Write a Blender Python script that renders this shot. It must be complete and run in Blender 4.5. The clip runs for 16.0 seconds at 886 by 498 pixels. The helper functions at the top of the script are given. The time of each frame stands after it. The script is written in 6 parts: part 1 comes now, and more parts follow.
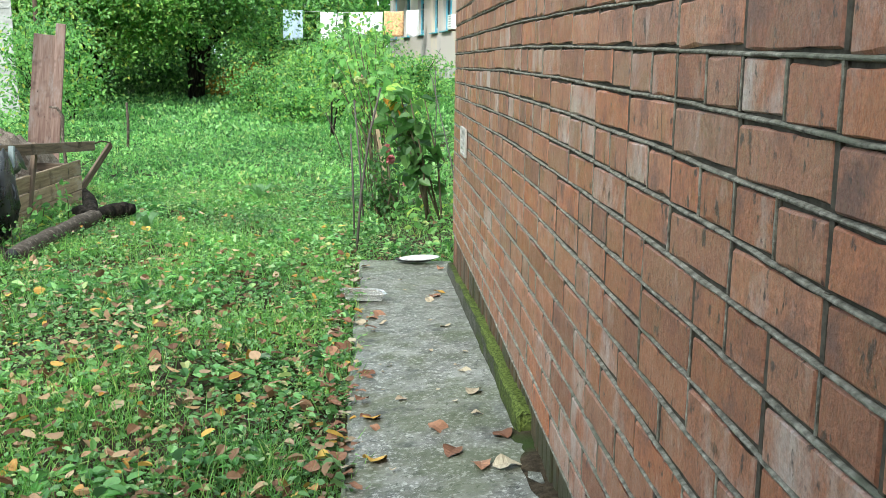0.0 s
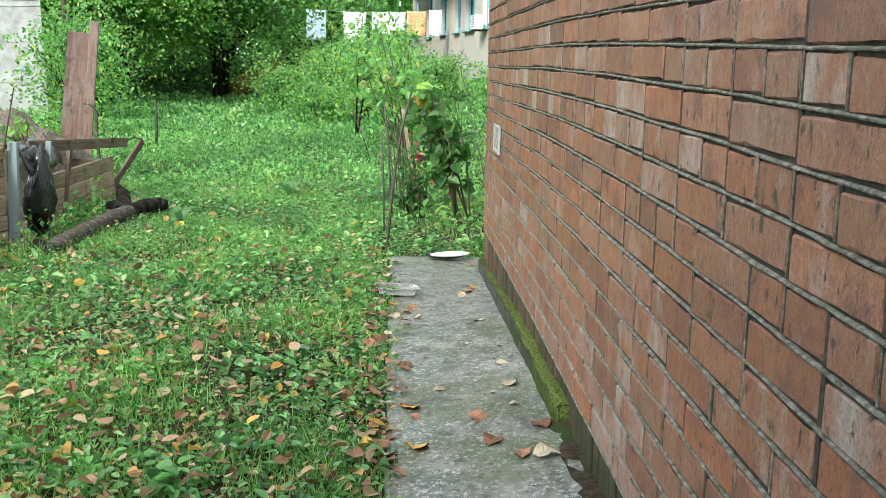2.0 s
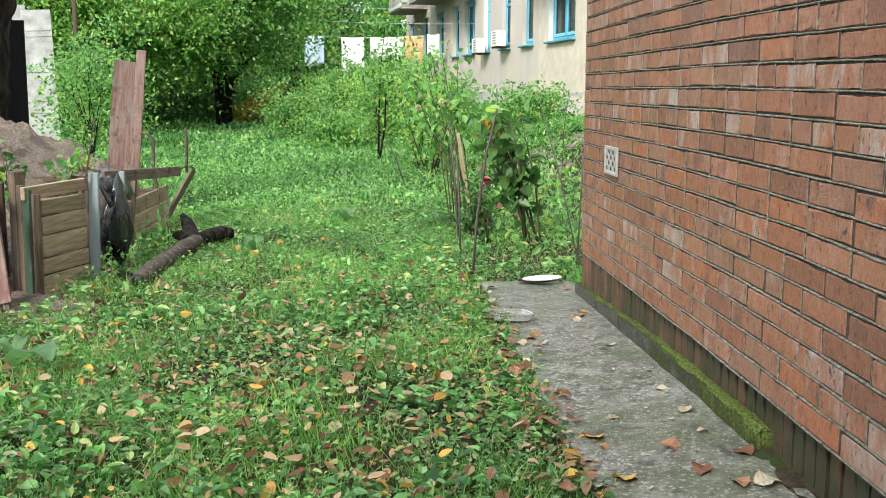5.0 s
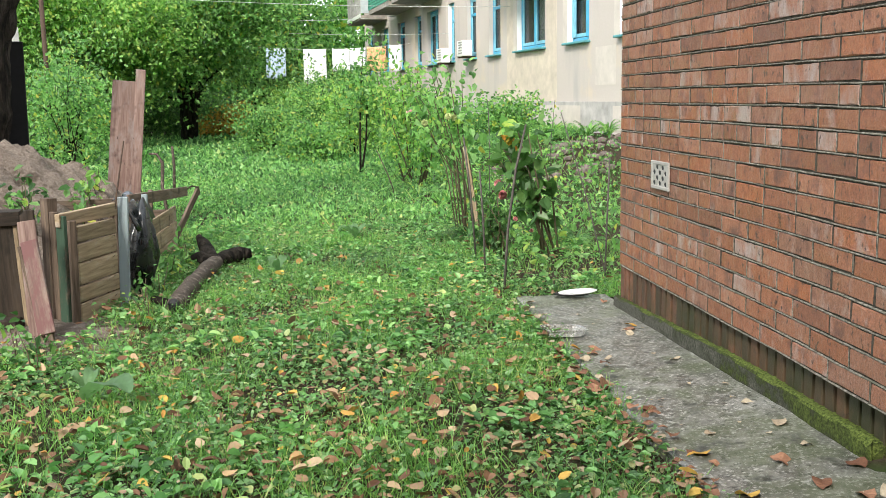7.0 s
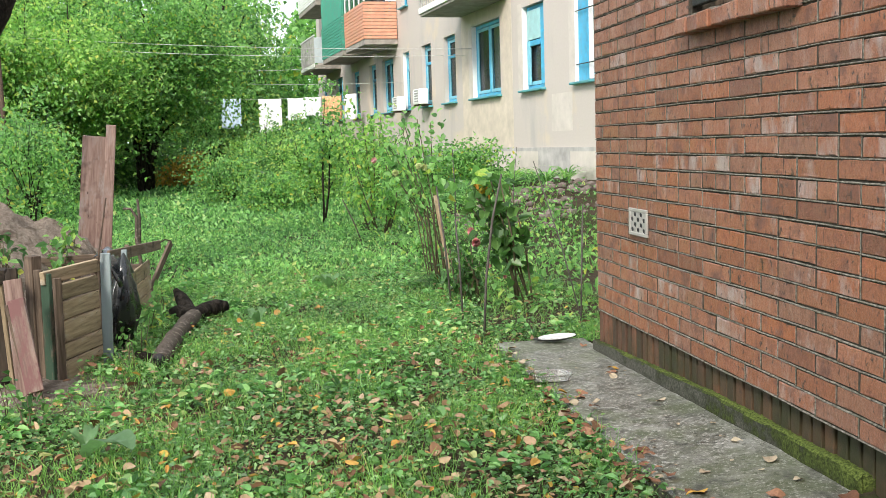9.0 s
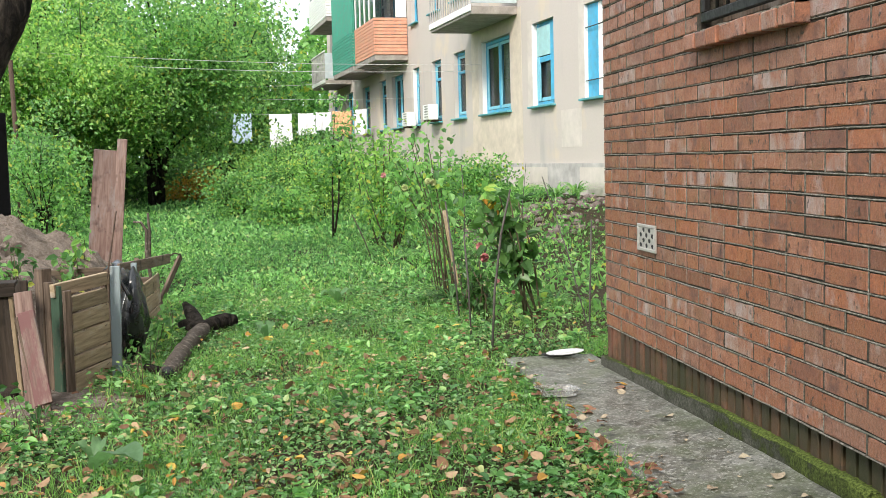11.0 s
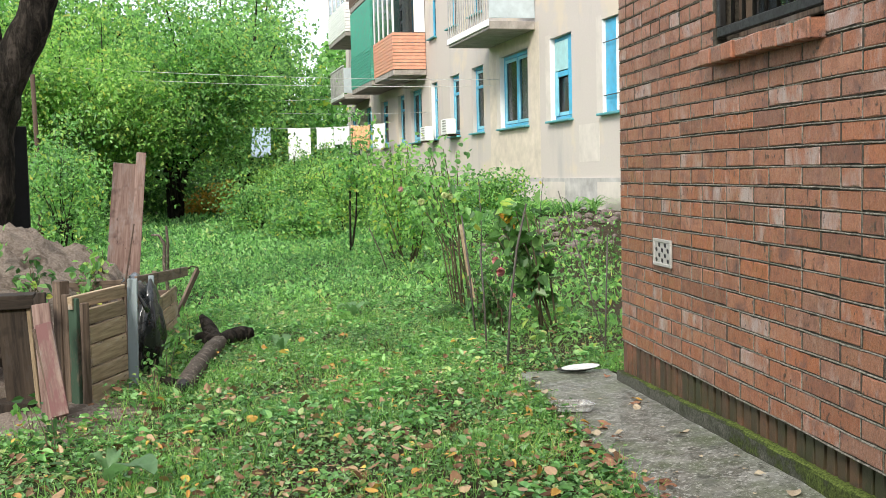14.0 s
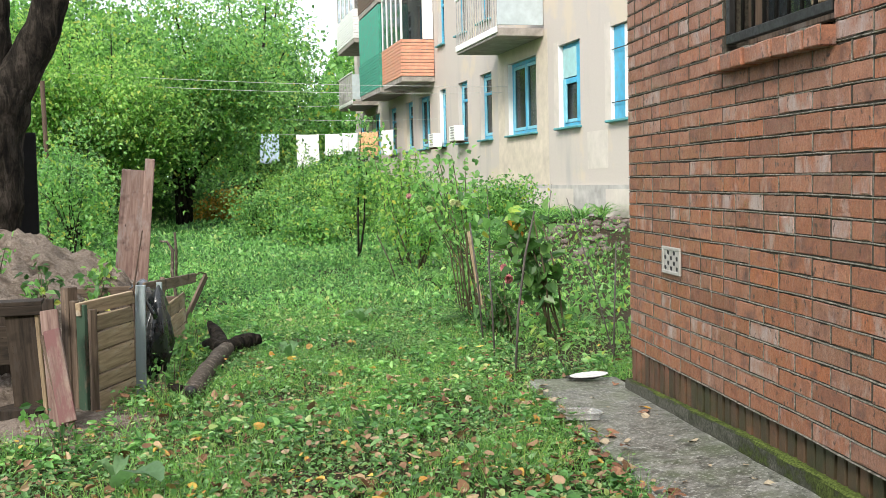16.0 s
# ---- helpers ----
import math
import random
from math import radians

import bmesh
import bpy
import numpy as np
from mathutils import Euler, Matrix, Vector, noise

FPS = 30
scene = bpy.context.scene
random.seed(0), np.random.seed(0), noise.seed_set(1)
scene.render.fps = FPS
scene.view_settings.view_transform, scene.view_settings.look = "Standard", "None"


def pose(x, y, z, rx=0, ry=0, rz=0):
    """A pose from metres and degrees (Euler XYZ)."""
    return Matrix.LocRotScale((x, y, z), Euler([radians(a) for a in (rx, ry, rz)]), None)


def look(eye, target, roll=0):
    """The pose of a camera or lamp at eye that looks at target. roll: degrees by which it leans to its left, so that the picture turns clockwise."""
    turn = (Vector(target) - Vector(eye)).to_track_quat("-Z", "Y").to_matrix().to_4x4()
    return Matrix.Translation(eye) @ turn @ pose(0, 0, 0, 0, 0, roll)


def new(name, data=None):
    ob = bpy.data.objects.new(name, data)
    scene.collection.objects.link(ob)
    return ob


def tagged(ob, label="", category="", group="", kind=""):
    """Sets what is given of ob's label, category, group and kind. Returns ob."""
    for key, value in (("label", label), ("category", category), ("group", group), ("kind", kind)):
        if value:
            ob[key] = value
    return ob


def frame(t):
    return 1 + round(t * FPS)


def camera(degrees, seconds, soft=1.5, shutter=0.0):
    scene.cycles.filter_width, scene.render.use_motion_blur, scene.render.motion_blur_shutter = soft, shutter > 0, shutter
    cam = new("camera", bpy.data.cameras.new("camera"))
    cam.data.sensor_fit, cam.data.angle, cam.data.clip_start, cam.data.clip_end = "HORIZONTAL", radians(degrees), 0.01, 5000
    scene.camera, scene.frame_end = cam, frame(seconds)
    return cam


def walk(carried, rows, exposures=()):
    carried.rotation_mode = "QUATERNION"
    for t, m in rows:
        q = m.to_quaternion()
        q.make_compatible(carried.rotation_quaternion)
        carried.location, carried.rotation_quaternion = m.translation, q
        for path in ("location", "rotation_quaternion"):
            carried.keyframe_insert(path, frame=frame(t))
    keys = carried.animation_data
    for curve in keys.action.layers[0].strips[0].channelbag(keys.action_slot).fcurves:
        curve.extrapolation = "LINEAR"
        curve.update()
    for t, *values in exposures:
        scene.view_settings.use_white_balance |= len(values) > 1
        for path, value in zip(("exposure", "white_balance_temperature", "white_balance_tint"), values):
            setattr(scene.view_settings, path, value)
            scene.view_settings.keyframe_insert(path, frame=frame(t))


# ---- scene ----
cam = camera(46.6, 16.0, soft=0.8)
PATH = [
    (0, (-0.42, -5.457, 1.105), (-0.287, -3.493, 0.753), 0.8),
    (0.5, (-0.416, -5.468, 1.1), (-0.285, -3.504, 0.747), 0.8),
    (1, (-0.398, -5.484, 1.095), (-0.273, -3.52, 0.74), 0.8),
    (1.5, (-0.419, -5.493, 1.087), (-0.306, -3.528, 0.734), 0.9),
    (2, (-0.491, -5.523, 1.094), (-0.394, -3.556, 0.742), 1.1),
    (2.5, (-0.629, -5.562, 1.08), (-0.572, -3.592, 0.74), 1.4),
    (3, (-0.723, -5.518, 1.058), (-0.689, -3.546, 0.725), 1.2),
    (3.5, (-0.803, -5.413, 1.058), (-0.78, -3.44, 0.731), 0.8),
    (3.7, (-0.844, -5.379, 1.056), (-0.817, -3.405, 0.735), 1.0),
    (5.8, (-1.273, -5.424, 1.097), (-1.089, -3.456, 0.793), -0.7),
    (6, (-1.322, -5.406, 1.098), (-1.133, -3.438, 0.796), -0.7),
    (6.5, (-1.472, -5.364, 1.115), (-1.272, -3.396, 0.818), -0.7),
    (7, (-1.573, -5.368, 1.136), (-1.35, -3.402, 0.844), -0.9),
    (7.5, (-1.71, -5.412, 1.153), (-1.475, -3.447, 0.866), -0.9),
    (8, (-1.785, -5.452, 1.165), (-1.521, -3.489, 0.893), -1.1),
    (8.5, (-1.776, -5.458, 1.18), (-1.471, -3.495, 0.95), -1.6),
    (9, (-1.742, -5.454, 1.175), (-1.426, -3.49, 0.968), -1.8),
    (11.5, (-1.737, -5.465, 1.171), (-1.445, -3.494, 0.998), -1.5),
    (12, (-1.727, -5.456, 1.172), (-1.442, -3.483, 1.003), -1.5),
    (12.5, (-1.72, -5.453, 1.172), (-1.44, -3.48, 1.008), -1.5),
    (13, (-1.724, -5.46, 1.174), (-1.45, -3.485, 1.014), -1.4),
    (13.5, (-1.726, -5.467, 1.173), (-1.457, -3.491, 1.02), -1.4),
    (14, (-1.726, -5.47, 1.17), (-1.46, -3.493, 1.022), -1.4),
    (14.5, (-1.725, -5.469, 1.171), (-1.464, -3.491, 1.026), -1.4),
    (15, (-1.725, -5.465, 1.171), (-1.468, -3.486, 1.029), -1.4),
    (15.5, (-1.725, -5.462, 1.167), (-1.472, -3.483, 1.029), -1.3),
    (16, (-1.725, -5.459, 1.173), (-1.474, -3.48, 1.038), -1.3),
]
walk(cam, [(t, look(eye, target, roll)) for t, eye, target, roll in PATH],
     [(0, 1.12, 6050, 1), (3.5, 0.97, 6250, 3), (6, 0.97, 6450, 9), (8.5, 0.87, 6500, 10), (16, 0.8, 6500, 10)])

# ==== build ====

# ---- world, sun, exposure ----
world = bpy.data.worlds.new("sky")
scene.world = world
world.use_nodes = True
_n = world.node_tree.nodes
_sky = _n.new("ShaderNodeTexSky")
_sky.sky_type = "NISHITA"
_sky.sun_disc = False
_sky.sun_elevation = radians(36)
_sky.sun_rotation = radians(-151)
_sky.air_density, _sky.dust_density, _sky.ozone_density = 1.0, 3.5, 1.0
_soft = _n.new("ShaderNodeMixRGB")
_soft.inputs[0].default_value = 0.72
_soft.inputs[2].default_value = (8.0, 8.6, 9.3, 1)
world.node_tree.links.new(_sky.outputs[0], _soft.inputs[1])
world.node_tree.links.new(_soft.outputs[0], _n["Background"].inputs["Color"])
_n["Background"].inputs["Strength"].default_value = 0.135

sun = new("sun", bpy.data.lights.new("sun", "SUN"))
sun.data.energy = 2.2
sun.data.angle = radians(12)
sun.data.color = (1.0, 0.95, 0.86)
sun.matrix_world = look((-5, -9, 7.5), (0, 0, 0))

# ---- tools ----
rng = np.random.default_rng(7)


def part(name, bm, material, parent=None, label="", smooth=False):
    """Links a bmesh as one mesh object under a thing or under a part."""
    me = bpy.data.meshes.new(name)
    bm.to_mesh(me)
    bm.free()
    ob = new(name, me)
    if material:
        me.materials.append(material)
    if smooth:
        me.shade_smooth()
    if parent:
        ob.parent = parent
    if label:
        tagged(ob, label)
    return ob


def arrays(name, verts, faces, material, parent=None, smooth=False):
    me = bpy.data.meshes.new(name)
    me.from_pydata(np.asarray(verts).tolist(), [], np.asarray(faces).tolist() if isinstance(faces, np.ndarray) else faces)
    me.update()
    ob = new(name, me)
    me.materials.append(material)
    if smooth:
        me.shade_smooth()
    if parent:
        ob.parent = parent
    return ob


def root(name, m, label, category, group="", kind=""):
    ob = new(name)
    ob.empty_display_size = 0.2
    ob.matrix_world = m
    return tagged(ob, label, category, group, kind)


def box(bm, x0, x1, y0, y1, z0, z1, m=None, bevel=0.0, jit=0.0):
    """A box, with rounded edges where bevel is given and its corners out of true by jit."""
    geo = bmesh.ops.create_cube(bm, size=1)
    vs = geo["verts"]
    for v in vs:
        v.co = Vector((x0 if v.co.x < 0 else x1, y0 if v.co.y < 0 else y1, z0 if v.co.z < 0 else z1))
        if jit:
            v.co += Vector((random.uniform(-jit, jit), random.uniform(-jit, jit), random.uniform(-jit, jit)))
    if bevel:
        es = list({e for v in vs for e in v.link_edges})
        out = bmesh.ops.bevel(bm, geom=es, offset=bevel, segments=1, affect="EDGES")
        vs = list({v for f in out["faces"] for v in f.verts} | {v for v in vs if v.is_valid})
    if m is not None:
        bmesh.ops.transform(bm, matrix=m, verts=[v for v in vs if v.is_valid])
    return vs


def slab_box(name, x0, x1, y0, y1, z0, z1, material, parent=None, bevel=0.003, m=None, label="", jit=0.0):
    bm = bmesh.new()
    box(bm, x0, x1, y0, y1, z0, z1, m, bevel, jit)
    return part(name, bm, material, parent, label)


def beam(name, a, b, w, d, material, parent=None, bevel=0.003, up=(0, 0, 1), label="", jit=0.0):
    """A sawn board from a to b, w wide and d thick."""
    a, b = Vector(a), Vector(b)
    z = (b - a).normalized()
    x = Vector(up).cross(z)
    if x.length < 1e-3:
        x = Vector((1, 0, 0))
    x.normalize()
    y = z.cross(x)
    m = Matrix(((x.x, y.x, z.x, a.x), (x.y, y.y, z.y, a.y), (x.z, y.z, z.z, a.z), (0, 0, 0, 1)))
    ob = slab_box(name, -w / 2, w / 2, -d / 2, d / 2, 0, (b - a).length, material, parent, bevel, None, label, jit)
    ob.matrix_basis = m
    return ob


def tube_rings(points, radii, sides=8, rough=0.0):
    """Vertices and faces of a tapered, slightly uneven tube along the points."""
    pts = [Vector(p) for p in points]
    verts, faces = [], []
    side = None
    for i, p in enumerate(pts):
        t = (pts[min(i + 1, len(pts) - 1)] - pts[max(i - 1, 0)]).normalized()
        if side is None:
            side = t.orthogonal().normalized()
        side = (side - t * side.dot(t)).normalized()
        other = t.cross(side)
        for k in range(sides):
            a = 2 * math.pi * k / sides
            r = radii[i] * (1 + rough * random.uniform(-1, 1))
            verts.append(p + (side * math.cos(a) + other * math.sin(a)) * r)
    n = len(pts)
    for i in range(n - 1):
        for k in range(sides):
            k2 = (k + 1) % sides
            faces.append((i * sides + k, i * sides + k2, (i + 1) * sides + k2, (i + 1) * sides + k))
    faces.append(tuple(range(sides - 1, -1, -1)))
    faces.append(tuple((n - 1) * sides + k for k in range(sides)))
    return verts, faces


def tube(name, points, radii, material, parent=None, sides=8, rough=0.0, label=""):
    v, f = tube_rings(points, radii, sides, rough)
    ob = arrays(name, [tuple(p) for p in v], f, material, parent, True)
    if label:
        tagged(ob, label)
    return ob


def tubes(name, many, material, parent=None, sides=6, rough=0.05):
    """Several tubes joined in one mesh: limbs or stems of one plant."""
    vs, fs = [], []
    for pts, radii in many:
        v, f = tube_rings(pts, radii, sides, rough)
        o = len(vs)
        vs += [tuple(p) for p in v]
        fs += [tuple(i + o for i in q) for q in f]
    return arrays(name, vs, fs, material, parent, True)


def unit(v):
    return v / np.maximum(np.linalg.norm(v, axis=-1, keepdims=True), 1e-9)


def leaf_mesh(name, base, ahead, normal, length, width, material, parent=None, fold=0.25, droop=0.15, kind="hex"):
    """Many small leaves in one mesh. base, ahead, normal: arrays (n, 3); length, width: arrays (n,)."""
    n = len(base)
    ahead = unit(ahead)
    side = unit(np.cross(ahead, normal))
    up = np.cross(side, ahead)
    L, W = np.asarray(length)[:, None], np.asarray(width)[:, None]
    fold, droop = np.asarray(fold, float).reshape(-1, 1), np.asarray(droop, float).reshape(-1, 1)
    if kind == "hex":
        rows = [(0, 0, 0), (0.32, -0.46, 1), (0.72, -0.36, 0.8), (1.0, 0, 0), (0.72, 0.36, 0.8), (0.32, 0.46, 1)]
        face = [(0, 1, 2, 3), (0, 3, 4, 5)]
    elif kind == "round":
        rows = [(0, 0, 0), (0.14, -0.36, 0.8), (0.45, -0.5, 1), (0.8, -0.32, 0.7), (1.0, 0, 0), (0.8, 0.32, 0.7), (0.45, 0.5, 1), (0.14, 0.36, 0.8)]
        face = [(0, 1, 2, 3, 4), (0, 4, 5, 6, 7)]
    elif kind == "diamond":
        rows = [(0, 0, 0), (0.45, -0.5, 1), (1.0, 0, 0), (0.45, 0.5, 1)]
        face = [(0, 1, 2), (0, 2, 3)]
    else:
        rows = [(0, -0.5, 0), (0, 0.5, 0), (0.55, 0.36, 0), (0.55, -0.36, 0), (1.0, 0, 0)]
        face = [(0, 1, 2, 3), (3, 2, 4)]
    v = []
    for a, s, f in rows:
        v.append(base + ahead * (a * L) + side * (s * W) + up * (f * fold * W - droop * L * a * a))
    v = np.stack(v, 1).reshape(-1, 3)
    k = len(rows)
    fs = []
    for i in range(n):
        o = i * k
        for q in face:
            fs.append(tuple(o + j for j in q))
    return arrays(name, v, fs, material, parent)


def rand_dirs(n, flat=0.0):
    d = rng.normal(size=(n, 3))
    d[:, 2] *= 1 - flat
    return unit(d)

# ---- materials ----
class Mat:
    """A node material under construction."""

    def __init__(self, name, rough=0.7, metal=0.0, spec=0.4):
        self.m = bpy.data.materials.new(name)
        self.m.use_nodes = True
        self.t = self.m.node_tree
        self.b = self.t.nodes["Principled BSDF"]
        self.b.inputs["Roughness"].default_value = rough
        self.b.inputs["Metallic"].default_value = metal
        self.b.inputs["Specular IOR Level"].default_value = spec
        self.co = self.node("ShaderNodeTexCoord").outputs["Object"]

    def node(self, kind, **kw):
        n = self.t.nodes.new(kind)
        for k, v in kw.items():
            n.inputs[k].default_value = v
        return n

    def link(self, a, b):
        self.t.links.new(a, b)

    def scaled(self, s):
        n = self.node("ShaderNodeMapping")
        n.inputs["Scale"].default_value = s
        self.link(self.co, n.inputs[0])
        return n.outputs[0]

    def noise(self, scale, detail=4, rough=0.6, stretch=None, w=0.0):
        n = self.node("ShaderNodeTexNoise", Scale=scale, Detail=detail, Roughness=rough, Distortion=w)
        self.link(self.scaled(stretch) if stretch else self.co, n.inputs["Vector"])
        return n.outputs["Fac"]

    def ramp(self, fac, stops):
        n = self.node("ShaderNodeValToRGB")
        e = n.color_ramp.elements
        while len(e) < len(stops):
            e.new(0.5)
        for el, (p, c) in zip(e, stops):
            el.position = p
            el.color = (*c, 1) if len(c) == 3 else c
        self.link(fac, n.inputs[0])
        return n.outputs[0]

    def mix(self, fac, a, b, blend="MIX"):
        n = self.node("ShaderNodeMixRGB")
        n.blend_type = blend
        for i, v in enumerate((fac, a, b)):
            if isinstance(v, (int, float)):
                n.inputs[i].default_value = v
            elif isinstance(v, tuple):
                n.inputs[i].default_value = (*v, 1)
            else:
                self.link(v, n.inputs[i])
        return n.outputs[0]

    def mask(self, fac, lo, hi):
        return self.ramp(fac, [(lo, (0, 0, 0)), (hi, (1, 1, 1))])

    def rand(self, island=False):
        if island:
            return self.node("ShaderNodeNewGeometry").outputs["Random Per Island"]
        return self.node("ShaderNodeObjectInfo").outputs["Random"]

    def color(self, c):
        if isinstance(c, tuple):
            self.b.inputs["Base Color"].default_value = (*c, 1)
        else:
            self.link(c, self.b.inputs["Base Color"])
        return self

    def roughness(self, fac, lo, hi):
        self.link(self.ramp(fac, [(0.42, (lo,) * 3), (0.58, (hi,) * 3)]), self.b.inputs["Roughness"])
        return self

    def bump(self, fac, strength=0.4, dist=0.005):
        n = self.node("ShaderNodeBump", Strength=strength, Distance=dist)
        self.link(fac, n.inputs["Height"])
        if self.b.inputs["Normal"].is_linked:
            self.link(self.b.inputs["Normal"].links[0].from_socket, n.inputs["Normal"])
        self.link(n.outputs[0], self.b.inputs["Normal"])
        return self


def wood(name, dark, light, grain=(40, 40, 2.5), rough=0.8, paint=None):
    k = Mat(name, rough, spec=0.25)
    g = k.noise(1.0, 5, 0.65, grain, 0.3)
    st = k.noise(5, 3)
    c = k.ramp(g, [(0.33, dark), (0.67, light)])
    c = k.mix(k.mask(st, 0.54, 0.68), c, tuple(v * 0.6 for v in dark))
    grey = k.noise(2.6, 5, 0.7, (3, 3, 1))
    c = k.mix(k.mask(grey, 0.52, 0.66), c, tuple(min(1.0, 0.5 * v + 0.5 * sum(light) / 3) for v in light))
    nick = k.noise(14, 5, 0.75, (2, 2, 0.6))
    c = k.mix(k.mask(nick, 0.64, 0.70), c, tuple(v * 0.35 for v in dark))
    r = k.rand()
    c = k.mix(0.35, c, k.ramp(r, [(0, (0.25, 0.25, 0.25)), (1, (0.75, 0.75, 0.75))]), "OVERLAY")
    if paint:
        p = k.noise(9, 5, 0.7, (1, 1, 0.35))
        c = k.mix(k.mask(p, paint[1], paint[1] + 0.1), paint[0], c)
    k.color(c).bump(g, 0.5, 0.004)
    return k.m


def leafy(name, stops, rough=0.42, trans=0.42, spec=0.5):
    """Foliage: colour by leaf, thin and partly see-through to light."""
    k = Mat(name, rough, spec=spec)
    r = k.rand(True)
    big = k.noise(0.8, 3, 0.7)
    fine = k.noise(45, 3)
    c = k.ramp(r, stops)
    c = k.mix(0.55, c, k.ramp(big, [(0.36, (0.30, 0.33, 0.33)), (0.64, (0.70, 0.68, 0.55))]), "OVERLAY")
    c = k.mix(0.4, c, k.ramp(fine, [(0.3, (0.32, 0.32, 0.32)), (0.7, (0.68, 0.68, 0.68))]), "OVERLAY")
    k.color(c)
    tr = k.node("ShaderNodeBsdfTranslucent")
    k.link(k.mix(1.0, c, (1.25, 1.4, 1.05), "MULTIPLY"), tr.inputs["Color"])
    mx = k.node("ShaderNodeMixShader")
    mx.inputs[0].default_value = trans
    k.link(k.b.outputs[0], mx.inputs[1])
    k.link(tr.outputs[0], mx.inputs[2])
    k.link(mx.outputs[0], k.t.nodes["Material Output"].inputs["Surface"])
    return k.m


def plain(name, c, rough=0.6, metal=0.0, vary=0.3, scale=12, bump=0.15, spec=0.4):
    k = Mat(name, rough, metal, spec)
    n = k.noise(scale, 5, 0.65)
    k.color(k.ramp(n, [(0.33, tuple(v * (1 - vary) for v in c)), (0.67, tuple(min(1, v * (1 + vary)) for v in c))]))
    k.roughness(n, max(0.05, rough - 0.12), min(1, rough + 0.12)).bump(n, bump, 0.004)
    return k.m


def brick_material(name, island):
    k = Mat(name, 0.55, spec=0.5)
    r = k.rand(island)
    shift = k.node("ShaderNodeVectorMath")
    shift.operation = "ADD"
    k.link(k.co, shift.inputs[0])
    seed = k.node("ShaderNodeMath")
    seed.operation = "MULTIPLY"
    seed.inputs[1].default_value = 37.0
    k.link(r, seed.inputs[0])
    k.link(seed.outputs[0], shift.inputs[1])
    k.co = shift.outputs[0]
    base = k.ramp(r, [(0.0, (0.185, 0.080, 0.050)), (0.12, (0.245, 0.098, 0.052)), (0.35, (0.275, 0.112, 0.060)), (0.5, (0.235, 0.118, 0.078)),
                      (0.62, (0.31, 0.112, 0.052)), (0.8, (0.255, 0.102, 0.056)), (1.0, (0.315, 0.140, 0.082))])
    fine = k.noise(95, 6, 0.75, (1, 1, 0.8))
    c = k.mix(0.55, base, k.ramp(fine, [(0.32, (0.22, 0.21, 0.21)), (0.5, (0.5, 0.5, 0.5)), (0.68, (0.72, 0.72, 0.74))]), "OVERLAY")
    blotch = k.noise(8, 5, 0.65)
    c = k.mix(k.mask(blotch, 0.55, 0.70), c, (0.135, 0.066, 0.048))
    comb = k.noise(1.0, 4, 0.6, (150, 150, 6))
    c = k.mix(0.16, c, k.ramp(comb, [(0.35, (0.30, 0.29, 0.28)), (0.65, (0.66, 0.66, 0.67))]), "OVERLAY")
    # lime smears, on some bricks more than on others
    lime = k.noise(11, 6, 0.72, (1, 1, 0.5))
    much = k.ramp(r, [(0.0, (0.0,) * 3), (0.28, (0.05,) * 3), (0.30, (0.17,) * 3), (0.36, (0.17,) * 3), (0.38, (0.03,) * 3), (0.66, (0.05,) * 3), (0.68, (0.20,) * 3), (0.72, (0.18,) * 3), (0.74, (0.02,) * 3), (1.0, (0.04,) * 3)])
    sm = k.node("ShaderNodeMath")
    sm.operation = "ADD"
    k.link(lime, sm.inputs[0])
    k.link(much, sm.inputs[1])
    c = k.mix(k.mask(sm.outputs[0], 0.59, 0.80), c, (0.36, 0.285, 0.255))
    pit = k.noise(42, 4, 0.65, (1, 1, 0.6))
    c = k.mix(k.mask(pit, 0.60, 0.66), c, (0.060, 0.034, 0.026))
    grit = k.noise(230, 3, 0.7)
    c = k.mix(0.5, c, k.ramp(grit, [(0.3, (0.2, 0.2, 0.2)), (0.7, (0.78, 0.77, 0.76))]), "OVERLAY")
    crack = k.noise(1.0, 3, 0.5, (55, 55, 5), 0.6)
    c = k.mix(k.ramp(crack, [(0.265, (1, 1, 1)), (0.285, (0, 0, 0))]), c, (0.055, 0.030, 0.022))
    k.color(c)
    k.roughness(blotch, 0.36, 0.62)
    k.bump(fine, 0.7, 0.004).bump(comb, 0.25, 0.002).bump(pit, 0.6, 0.006)
    return k.m


M_BRICK = brick_material("fired_brick", False)
M_BRICKS = brick_material("fired_bricks", True)


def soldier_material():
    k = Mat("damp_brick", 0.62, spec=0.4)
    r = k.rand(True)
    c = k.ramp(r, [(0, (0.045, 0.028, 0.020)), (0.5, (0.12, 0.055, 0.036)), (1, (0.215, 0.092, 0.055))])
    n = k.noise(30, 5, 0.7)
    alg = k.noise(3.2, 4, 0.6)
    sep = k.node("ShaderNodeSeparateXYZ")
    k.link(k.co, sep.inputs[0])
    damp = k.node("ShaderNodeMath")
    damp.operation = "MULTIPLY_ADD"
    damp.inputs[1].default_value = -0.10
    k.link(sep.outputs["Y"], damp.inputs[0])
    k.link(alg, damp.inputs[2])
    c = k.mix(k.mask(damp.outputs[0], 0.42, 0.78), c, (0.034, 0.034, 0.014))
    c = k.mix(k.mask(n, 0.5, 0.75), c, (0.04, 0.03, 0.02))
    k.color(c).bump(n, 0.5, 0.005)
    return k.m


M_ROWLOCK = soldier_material()


